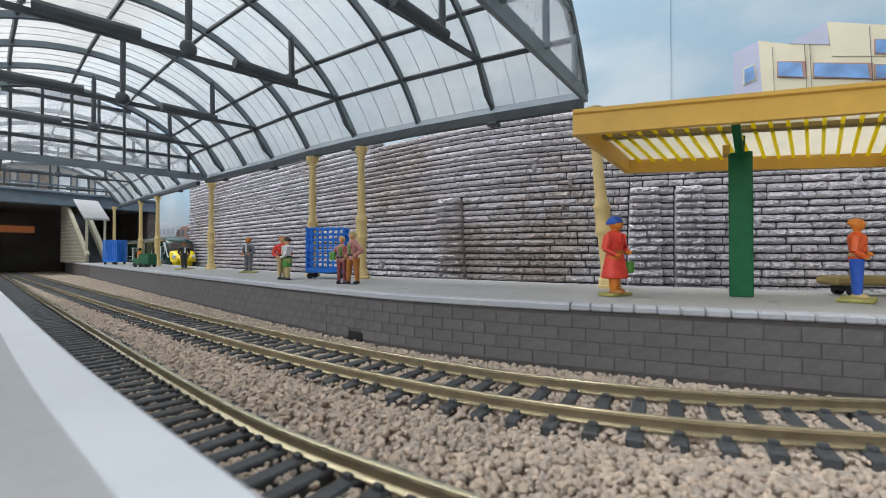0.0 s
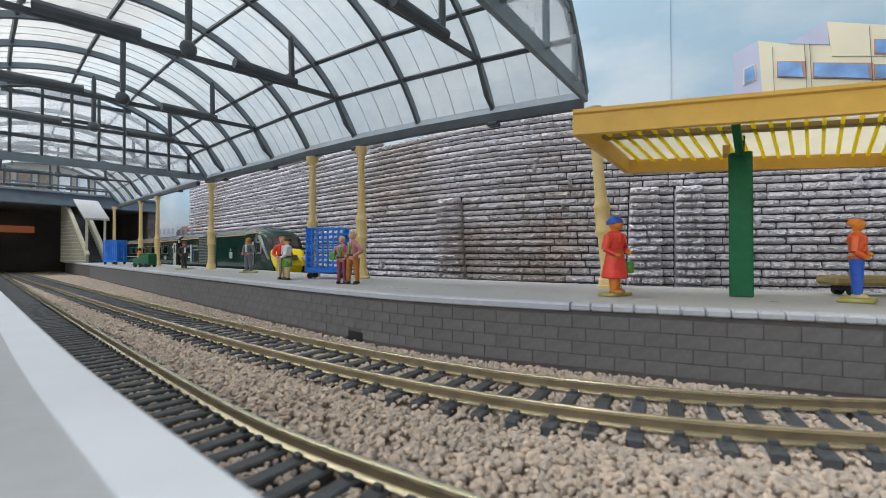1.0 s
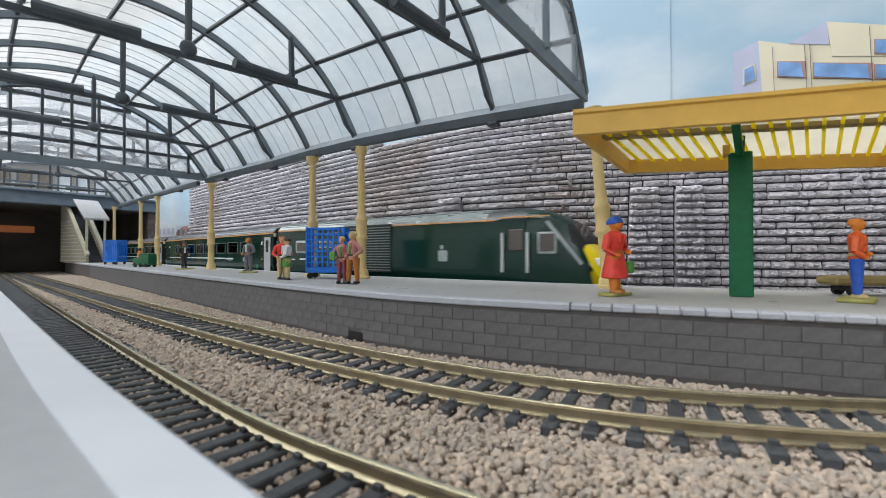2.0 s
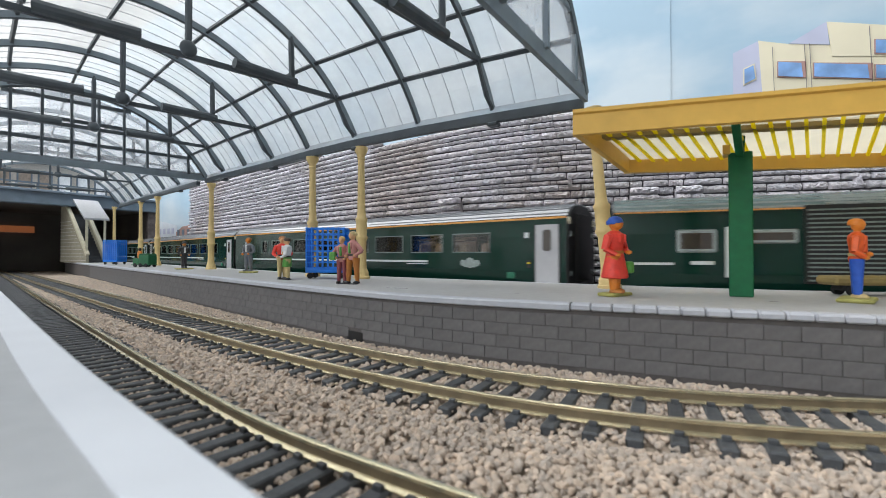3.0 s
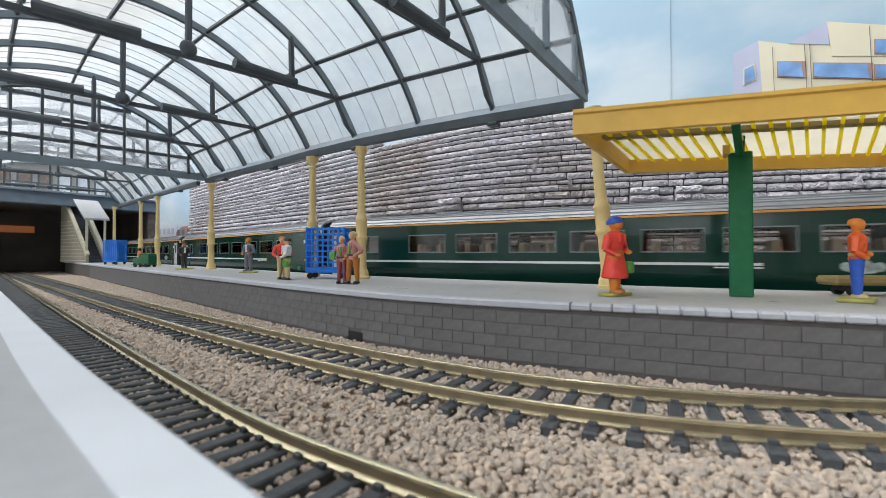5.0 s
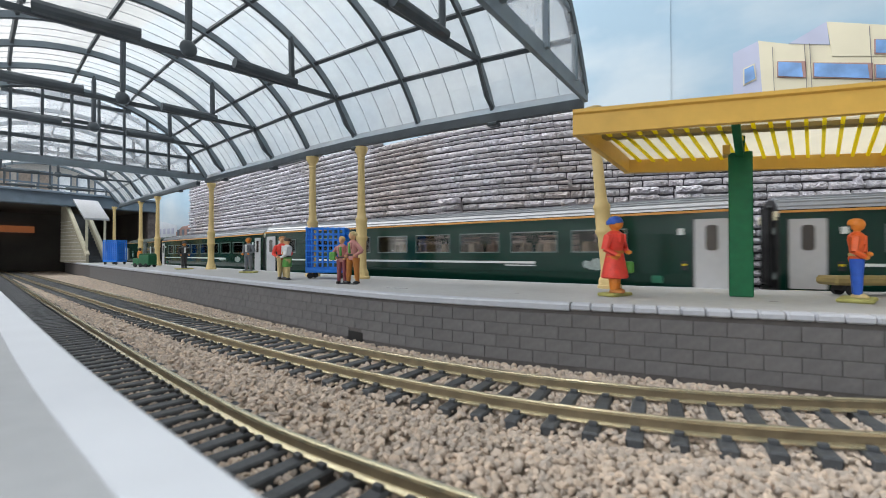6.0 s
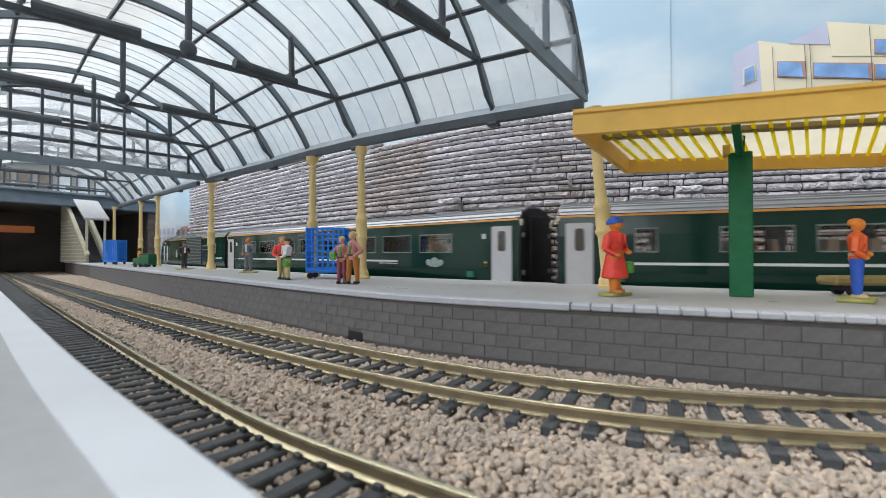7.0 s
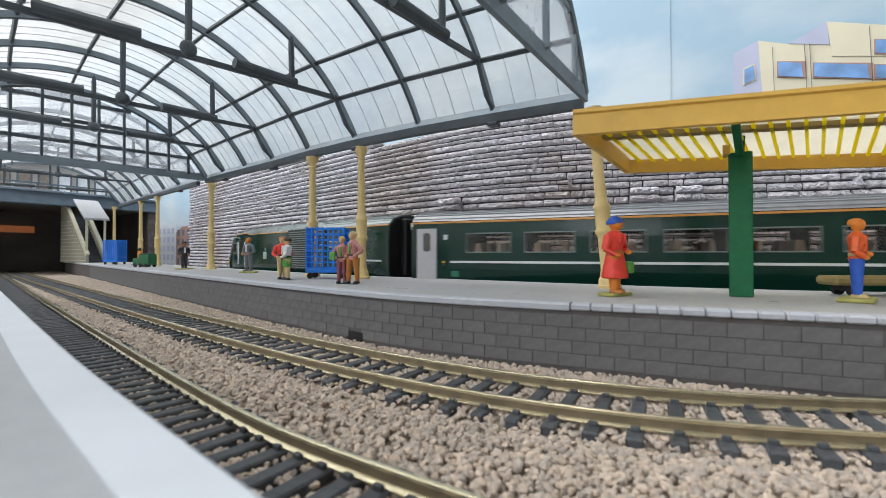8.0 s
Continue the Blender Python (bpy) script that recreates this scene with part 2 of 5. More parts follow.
class HiddenEnd(EasedLine):
    """A line that straightens out once it has passed under the bridge."""

    def v(self, u):
        if u > -950:
            return EasedLine.v(self, u)
        return Line.v(self, -950) - 100 * Line.slope(self, -950) * (1 - math.exp((u + 950) / 100))

    def slope(self, u):
        if u > -950:
            return EasedLine.slope(self, u)
        return Line.slope(self, -950) * math.exp((u + 950) / 100)


EDGE = Line(102.8, 0.008, 0.20, -80, 40)          # platform edge
BACK = EasedLine(171.0, -0.09, 0.10, -200, 40)         # platform back edge
TRACK_F = Line(68.78, 0.2896, 0.4331, -10, 60)        # centre of the track along the platform
TRACK_N = Line(29.8, -0.0604, 0.0998, -60, 20)      # centre of the nearer track
PARAPET = Line(10.85, -0.1347, 0.0184, -60, 20)       # edge of the opposite platform
PAINT = Line(5.55, -0.1347, 0.0184, -60, 20)          # back of its white band
EAVES = Line(142.6, -0.036, 0.186, -160, 110)     # column line under the roof
WALL = Line(236.0, 0.10, 0.27, -110, 60)          # face of the stone wall
TRACK_T = HiddenEnd(192.5, -0.09, 0.10, -200, 40)      # centre of the train's track

# ---- room, baseboard and backdrop ----


def room():
    bm = box(bmesh.new(), -2600, 1500, -1500, 900, -920, -900)
    tagged(part("floor", bm, M_CARPET), "grey carpet floor of the room under the layout", "floor", kind="structure")
    bm = box(bmesh.new(), -2600, 1500, -1500, 900, 1250, 1270)
    tagged(part("ceiling", bm, M_ROOM), "white painted ceiling above the layout", "ceiling", kind="structure")
    for name, b in (("wall_north", (-2600, 1500, 900, 920)), ("wall_south", (-2600, 1500, -1520, -1500)),
                    ("wall_west", (-2620, -2600, -1500, 900)), ("wall_east", (1500, 1520, -1500, 900))):
        tagged(part(name, box(bmesh.new(), *b, -900, 1250), M_ROOM), "plain white painted room wall", "wall", kind="structure")
    bm = box(bmesh.new(), -2520, 1460, -420, 640, -18, 10)
    tagged(part("ground", bm, M_BASE), "dark painted baseboard carrying the model railway", "baseboard", kind="structure")


def sky_material():
    m = bpy.data.materials.new("painted_sky_paper")
    m.use_nodes = True
    nt = m.node_tree
    b = nt.nodes["Principled BSDF"]
    b.inputs["Roughness"].default_value = 0.55
    tc = nt.nodes.new("ShaderNodeTexCoord")
    mp = nt.nodes.new("ShaderNodeMapping")
    mp.inputs["Scale"].default_value = (1.0, 1.0, 2.2)
    nt.links.new(tc.outputs["Object"], mp.inputs["Vector"])
    n = nt.nodes.new("ShaderNodeTexNoise")
    n.inputs["Scale"].default_value, n.inputs["Detail"].default_value = 6.5, 6
    nt.links.new(mp.outputs["Vector"], n.inputs["Vector"])
    r = nt.nodes.new("ShaderNodeValToRGB")
    r.color_ramp.elements[0].position, r.color_ramp.elements[0].color = 0.40, (0.34, 0.48, 0.60, 1)
    r.color_ramp.elements[1].position, r.color_ramp.elements[1].color = 0.62, (0.54, 0.62, 0.68, 1)
    nt.links.new(n.outputs["Fac"], r.inputs["Fac"])
    nt.links.new(r.outputs["Color"], b.inputs["Base Color"])
    return m


def backdrop():
    sky = sky_material()
    for i, (x0, x1) in enumerate(((-2500, -38), (-38, 1440))):
        bm = box(bmesh.new(), x0, x1, 440 + i * 0.8, 446, 10, 560)
        tagged(part("backdrop", bm, sky), "pale blue cloudy sky paper behind the layout", "backdrop", kind="structure")


room()
backdrop()

# ---- ground works ----


def ballast():
    bm = bmesh.new()
    us = spaced(-1090, 330, 6)
    loops = []
    for u in us:
        v0, v1 = PARAPET.v(u) + 0.5, EDGE.v(u) - 0.5
        row = []
        for j in range(57):
            v = v0 + (v1 - v0) * j / 56
            deck = 0.5 if abs(v - TRACK_F.v(u)) < 15 or abs(v - TRACK_N.v(u)) < 15 else 0.3
            row.append((u, v, 12.1 + deck + 0.35 * noise.noise((u * 0.08, v * 0.08, 3)) + 0.35 * noise.noise((u * 0.3, v * 0.3, 7))))
        loops.append(row)
    rings(bm, loops, close=False)
    tagged(part("ballast_bed", bm, M_BALLAST_BED, smooth=True), "buff-brown ballast bed between the platforms", "ballast", kind="stuff")
    # loose chips, one joined heap
    rng = random.Random(11)
    shapes = []
    for k in range(14):
        t = bmesh.new()
        bmesh.ops.create_icosphere(t, subdivisions=1, radius=1)
        sc = (rng.uniform(0.75, 1.3), rng.uniform(0.6, 1.0), rng.uniform(0.5, 0.85))
        shapes.append(([tuple(c * s * rng.uniform(0.72, 1.2) for c, s in zip(v.co, sc)) for v in t.verts], [tuple(v.index for v in f.verts) for f in t.faces]))
        t.free()
    verts, faces = [], []

    def drop(u, v, z, r):
        pts, fs = shapes[rng.randrange(14)]
        e = Euler((rng.uniform(-0.7, 0.7), rng.uniform(-0.7, 0.7), rng.uniform(0, 6.3))).to_matrix()
        base = len(verts)
        for p in pts:
            q = e @ Vector(p) * r
            verts.append(((u + q.x) * MM, (v + q.y) * MM, (z + q.z) * MM))
        faces.extend([tuple(i + base for i in f) for f in fs])

    for _ in range(80000):
        far = rng.random()
        u = 95 - 860 * far ** 1.9
        v0, v1 = PARAPET.v(u) + 1.5, EDGE.v(u) - 1.0
        v = rng.uniform(v0, v1)
        on_sleepers = abs(v - TRACK_F.v(u)) < 15.0 or -15.5 < v - TRACK_N.v(u) < 9.5
        if on_sleepers and rng.random() < 0.2:
            continue
        heap = 0.0 if on_sleepers else 0.5
        shoulder = -21.0 < v - TRACK_F.v(u) < -14.0
        if shoulder:
            heap = 0.1
        drop(u, v, 13.45 + heap * rng.random() * 1.7 + (0.1 if on_sleepers else 0.0) - (0.6 if shoulder else 0.0), rng.uniform(0.5, 1.0) * (0.85 if on_sleepers else 1.0))
    me = bpy.data.meshes.new("ballast_chips")
    me.from_pydata(verts, [], faces)
    me.materials.append(M_STONE)
    tagged(new("ballast_chips", me), "loose buff and grey ballast stones between the rails", "ballast", kind="stuff")


def rail_parts(line, u0, u1, parent):
    for side in (-8.7, 8.7):
        bm = bmesh.new()
        for prof, slot in (([(-0.45, RAIL - 0.65), (0.45, RAIL - 0.65), (0.45, RAIL - 0.12), (0.32, RAIL), (-0.32, RAIL), (-0.45, RAIL - 0.12)], 0),
                           ([(-0.22, RAIL - 2.2), (0.22, RAIL - 2.2), (0.22, RAIL - 0.64), (-0.22, RAIL - 0.64)], 1),
                           ([(-1.0, RAIL - 2.55), (1.0, RAIL - 2.55), (1.0, RAIL - 2.3), (0.3, RAIL - 1.95), (-0.3, RAIL - 1.95), (-1.0, RAIL - 2.3)], 0)):
            sweep(bm, [(line, side + o, z) for o, z in prof], u0, u1, 6, slot=slot)
        part("rail", bm, (M_RAIL, M_WEB_SHADE), parent)


def sleeper_mesh():
    bm = box(bmesh.new(), -1.4, 1.4, -13.7, 13.7, RAIL - 4.6, RAIL - 2.56, bevel=0.3)
    for s in (-8.7, 8.7):
        for d in (-1.45, 1.45):
            box(bm, -0.75, 0.75, s + d - 0.42, s + d + 0.42, RAIL - 2.6, RAIL - 1.75, bevel=0.12)
    ob = part("sleeper", bm, M_SLEEPER)
    me = ob.data
    bpy.data.objects.remove(ob)
    return me


def track(line, u0, u1, pitch, label, square=1.0):
    t = empty("railway_track", label=label, category="track", group="tracks of the station")
    rail_parts(line, u0, u1, t)
    me = sleeper_mesh()
    rng = random.Random(5)
    for u in line.steps(u0 + 2, u1, pitch):
        x, y = line.p(u)
        same_part("sleeper", me, t, at(x, y, rng.uniform(-0.08, 0.05), 0, 0, line.angle(u) * square + rng.uniform(-0.7, 0.7)))
    return t


def platform():
    pf = empty("platform", label="grey card station platform with pale coping and block face", category="platform", kind="structure")
    bm = sweep(bmesh.new(), [(EDGE, 0.72, 10), (EDGE, 0.72, TOP - 1.5), (BACK, -0.5, TOP - 1.5), (BACK, -0.5, 10)], -1000, 330)
    part("platform_core", bm, M_FACE_BED, pf)
    bm = sweep(bmesh.new(), [(EDGE, 3.6, TOP - 1.5), (EDGE, 3.6, TOP), (BACK, -1.2, TOP), (BACK, -1.2, TOP - 1.5)], -1000, 330)
    part("platform_surface", bm, M_PLATFORM, pf)
    bm = sweep(bmesh.new(), [(BACK, -1.25, TOP - 1.5), (BACK, -1.25, TOP + 0.15), (BACK, 0, TOP + 0.15), (BACK, 0, TOP - 1.5)], -1000, 330)
    part("back_edge", bm, M_WHITE, pf, "white painted platform back edge")
    bm = sweep(bmesh.new(), [(EDGE, 0.0, TOP - 2.0), (EDGE, -0.35, TOP - 1.7), (EDGE, -0.35, TOP - 0.35), (EDGE, 0.2, TOP + 0.1), (EDGE, 3.6, TOP + 0.12), (EDGE, 3.6, TOP - 2.0)], -1000, -34.2)
    part("edge_strip", bm, M_COPING, pf, "smooth pale grey platform edge strip")
    # separate rounded coping stones on the newer length
    st = []
    for u in EDGE.steps(-34, 320, 5.2):
        st.append(u)
    bm = bmesh.new()
    prof = [(0.0, -1.8), (-0.5, -1.4), (-0.5, -0.4), (0.1, 0.15), (3.7, 0.15), (3.7, -1.8)]
    loops = []
    for x, k in ((-2.55, 0.74), (-2.15, 1.0), (2.15, 1.0), (2.55, 0.74)):
        loops.append([(x, 1.6 + (o - 1.6) * k, TOP - 1.1 + (z + 1.1) * k) for o, z in prof])
    rings(bm, loops)
    ob = part("coping_stone", bm, M_COPING)
    me = ob.data
    bpy.data.objects.remove(ob)
    for u in st:
        x, y = EDGE.p(u + 2.6)
        same_part("coping_stone", me, pf, at(x, y, 0, 0, 0, EDGE.angle(u + 2.6)))
    for x, y, a, b in ((-104, 130, 7.5, 0.5), (-111, 131, 1.6, 0.6), (-58, 135, 1.4, 0.5), (-201, 148, 1.5, 0.6), (12, 150, 1.8, 0.5)):
        part("surface_scar", box(bmesh.new(), x - a / 2, x + a / 2, y - b / 2, y + b / 2, TOP, TOP + 0.06), M_FACE_BED, pf, "small dark scar")
    # block face, course by course
    rng = random.Random(3)
    ob = part("face_block", box(bmesh.new(), -3.46, 3.46, -0.5, 0.7, -1.69, 1.69, bevel=0.10), M_BRICK)
    me = ob.data
    bpy.data.objects.remove(ob)
    count = 0
    rest = bmesh.new()
    for c in range(4):
        z = 16.6 + c * 3.5
        for u in EDGE.steps(-700 + (3.5 if c % 2 else 0), 60, 7.05):
            x, y = EDGE.p(u, 1.0 + rng.uniform(-0.04, 0.04))
            if -116 < u < -106 and c == 0:
                continue
            if u > -360 and count < 296:
                same_part("face_block", me, pf, at(x, y, z, 0, 0, EDGE.angle(u)))
                count += 1
            else:
                m = at(x, y, z, 0, 0, EDGE.angle(u))
                b2 = box(rest, -3.46, 3.46, -0.5, 0.7, -1.69, 1.69)
                for v in b2.verts[-8:]:
                    v.co = m.to_3x3() @ v.co + m.translation / MM
                rest.verts.ensure_lookup_table()
    # A flat black panel stands in for the dark inside the hole.
    x, y = EDGE.p(-111)
    drain = part("drain_dark_panel", box(bmesh.new(), -4.4, 4.4, 0.5, 0.71, 13.6, 17.2), M_BLACK, pf, "small black panel for the dark of a drain hole")
    drain.matrix_basis = at(x, y, 0, 0, 0, EDGE.angle(-111))
    ob = part("far_face_blocks", rest, M_BRICK, pf)
    ob["kind"] = "stuff"


def opposite_platform():
    op = empty("opposite_platform", label="near platform with white painted edge band", category="platform", kind="structure")
    bm = sweep(bmesh.new(), [(PAINT, -400, 10), (PAINT, -400, TOP), (PAINT, -0.02, TOP), (PAINT, -0.02, 10)], -900, 250, 10)
    part("platform_surface", bm, M_GREY_TOP, op, "plain pale grey platform card")
    bm = sweep(bmesh.new(), [(PAINT, 0, 10), (PAINT, 0, TOP + 0.2), (PARAPET, -0.5, TOP + 0.2), (PARAPET, 0, TOP - 0.2), (PARAPET, 0, 10)], -900, 250, 10)
    part("edge_band", bm, M_WHITE, op, "thick white edge band")


ballast()
platform()
opposite_platform()
track(TRACK_F, -1085, 140, 6.7, "model track along the platform, brass-coloured rails on dark sleepers", 0.4)
track(TRACK_N, -1085, 90, 5.4, "nearer model track with brass-coloured rails on dark sleepers")
track(TRACK_T, -2480, 1420, 9.5, "model track behind the platform on which the train runs")

# ---- stone retaining wall ----


def carved_stone(k):
    """One pillow-faced stone of unit length and height, its face carved in shallow swirls."""
    b = bmesh.new()
    n = 17
    loops = []
    for i in range(n):
        x = -0.5 + i / (n - 1)
        edge = max(0.0, abs(x) * 2 - 0.80) / 0.20
        full = math.sqrt(max(0.0, 1 - edge ** 2)) * 0.66 + 0.34
        row = []
        for yy, zz in ((1.6, -0.36), (-0.2, -0.40), (-1.5, -0.37), (-2.5, -0.24), (-2.8, -0.08), (-2.6, 0.08), (-2.2, 0.22), (-1.4, 0.34), (-0.3, 0.41), (1.6, 0.40)):
            swirl = 1.5 * abs(noise.noise((x * 4.5 + k * 7.1, zz * 2.2, k * 3.3))) + 1.7 * abs(noise.noise((x * 10 + k, zz * 4.5 + x * 2, k * 1.7))) - 0.35
            wave = 0.09 * noise.noise((x * 3.2 + k * 2.3, 5.0 if zz > 0 else 9.0, k))
            depth = yy * full + (swirl if yy < -1 else 0)
            row.append((x + 0.012 * noise.noise((zz * 5, k, x)), depth, zz * (0.86 + 0.14 * full) + wave))
        loops.append(row)
    rings(b, loops)
    bmesh.ops.recalc_face_normals(b, faces=b.faces)
    bmesh.ops.scale(b, vec=(MM, MM, MM), verts=b.verts)
    me = bpy.data.meshes.new("stone")
    b.to_mesh(me)
    b.free()
    me.materials.append(M_ROCK)
    return me, [tuple(v.co / MM) for v in me.vertices], [tuple(p.vertices) for p in me.polygons]


# tapered buttresses of the wall: foot from, foot to, head from, head to, height of the head
BUTTRESSES = ((-161.5, -136.5, -157.0, -141.0, 80.0), (-45.5, -26.5, -43.0, -29.0, 81.5), (-22.0, -6.8, -21.6, -9.2, 81.0))
WALL_SEAM = -24.0


def wall_stones():
    base = 12

    def top(u):
        """The wall rises a little towards its far end."""
        return 129.4 + 0.055 * max(0.0, -u - 215)
    w = empty("wall_north_stone", label="tall grey rough-coursed stone retaining wall behind the train", category="wall", kind="structure")
    bm = rings(bmesh.new(), [[(*WALL.p(u, o), z) for o, z in ((0.8, base), (0.8, top(u) - 2.2), (9, top(u) - 2.2), (9, base))] for u in spaced(-632, 330)])
    part("wall_core", bm, M_WALL_BED, w)
    rng = random.Random(8)
    shapes = [carved_stone(k) for k in range(18)]
    verts, faces = [], []
    count = 0

    def lay(uc, z, length, h, proud, near):
        nonlocal count
        me, pts, fs = shapes[rng.randrange(18)]
        x, y = WALL.p(uc, 0.5 + proud + rng.uniform(-0.35, 0.35))
        m = at(x, y, z + rng.uniform(-0.12, 0.12), rng.uniform(-5, 5), rng.uniform(-0.9, 0.9), WALL.angle(uc))
        sx, sz, sy = length * rng.choice((-1.0, 1.0)), h * 1.0, min(1.0, 0.45 + h * 0.14) * (1.7 if proud < -2 else 1.0)
        if near and count < 300:
            same_part("stone", me, w, m @ Matrix.Diagonal((sx, sy, sz, 1)))
            count += 1
            return
        first = len(verts)
        for p in pts:
            verts.append((m @ Vector((p[0] * sx * MM, p[1] * sy * MM, p[2] * sz * MM)))[:])
        faces.extend([tuple(i + first for i in f) for f in fs])

    def span(b, z):
        f = min(1.0, max(0.0, (z - base) / (b[4] - base)))
        return b[0] + (b[2] - b[0]) * f, b[1] + (b[3] - b[1]) * f

    z0 = base
    while z0 < top(-632) - 1.2:
        h = rng.choice((4.5, 4.3, 4.1, 3.9, 3.9, 3.5, 2.5))
        z = z0 + h / 2
        z0 += h
        stops = [WALL_SEAM]
        for b in BUTTRESSES:
            if z < b[4]:
                stops += span(b, z)
        u = -636 + rng.uniform(0, 8)
        while u < 190:
            length = h * rng.choice((1.3, 1.6, 2.0, 2.4, 2.4, 2.8, 3.4, 4.4)) * rng.uniform(0.9, 1.1)
            if u > 80:
                length *= 1.35
            for edge in stops:
                if u < edge - 0.3 and u + length > edge - 2.5:
                    length = edge - u
            uc = u + length / 2
            inside = [b for b in BUTTRESSES if z < b[4] and span(b, z)[0] < uc < span(b, z)[1]]
            if z0 - 1.5 > top(uc):
                u += length
                continue
            lay(uc, z, length, h, -4.2 if inside else 0.0, -165 < uc < 75 and 66 < z and rng.random() < 0.5)
            # a few thin upright jumpers break the courses
            if not inside and rng.random() < 0.012:
                lay(uc, z + h * 0.5, 2.3, h * 1.9, -0.7, False)
            u += length
    me = bpy.data.meshes.new("coursed_stones")
    me.from_pydata(verts, [], faces)
    me.materials.append(M_ROCK_FAR)
    ob = new("coursed_stones", me)
    ob.parent = w
    ob["kind"] = "stuff"
    for b in BUTTRESSES:
        bm = bmesh.new()
        rings(bm, [[(*WALL.p(u0 + (u1 - u0) * f, o), zz) for u0, u1, o, zz in ((b[0] + 0.4, b[1] - 0.4, -1.6, base), (b[2] + 0.4, b[3] - 0.4, -1.6, b[4] - 1), (b[2] + 0.4, b[3] - 0.4, 1, b[4] - 1), (b[0] + 0.4, b[1] - 0.4, 1, base))] for f in (0, 0.5, 1)])
        part("buttress_core", bm, M_ROCK, w)


wall_stones()

# ---- arched train-shed roof ----
SPAN, RISE_R, CENTRE_Z = 180.0, 105.0, 55.0     # span, arch radius, height of its centre
EAVES_Z = 107.0


def roof_point(u, w, extra=0.0):
    """A point on the arch: w from the eaves across the span, extra outwards."""
    a = math.atan2(math.sqrt(max(0, RISE_R ** 2 - (w - 90) ** 2)), w - 90)
    r = RISE_R + extra
    x, y = across(u, 90 + r * math.cos(a))
    return (x, y, CENTRE_Z + lift(u) + r * math.sin(a))


def across(u, w):
    """Plan place w across the span from the eaves at station u."""
    skew = 0.0002 + 0.0011 * min(1.0, max(0.0, (-u - 50) / 90))
    return (u - skew * w * w, EAVES.v(u) - w)


def lift(u):
    """The roof climbs gently towards the far end."""
    return 0.03 * max(0.0, -u - 250)


PURLINS = (12.5, 27.0, 59.0, 91.0, 121.0, 153.0, 167.5)


def arch_widths(n):
    a0 = math.atan2(math.sqrt(RISE_R ** 2 - 90 ** 2), -90)
    a1 = math.pi - a0
    return [90 + RISE_R * math.cos(a0 + (a1 - a0) * i / n) for i in range(n + 1)]


def strip(bm, u, ws, width, depth, slot=0):
    """A rib that follows the arch at station u."""
    loops = []
    for w in ws:
        loops.append([roof_point(u - width / 2, w, -depth), roof_point(u + width / 2, w, -depth), roof_point(u + width / 2, w, 0.6), roof_point(u - width / 2, w, 0.6)])
    rings(bm, loops, slot=slot)


def tie(u, w):
    x, y = across(u, w)
    return (x, y)


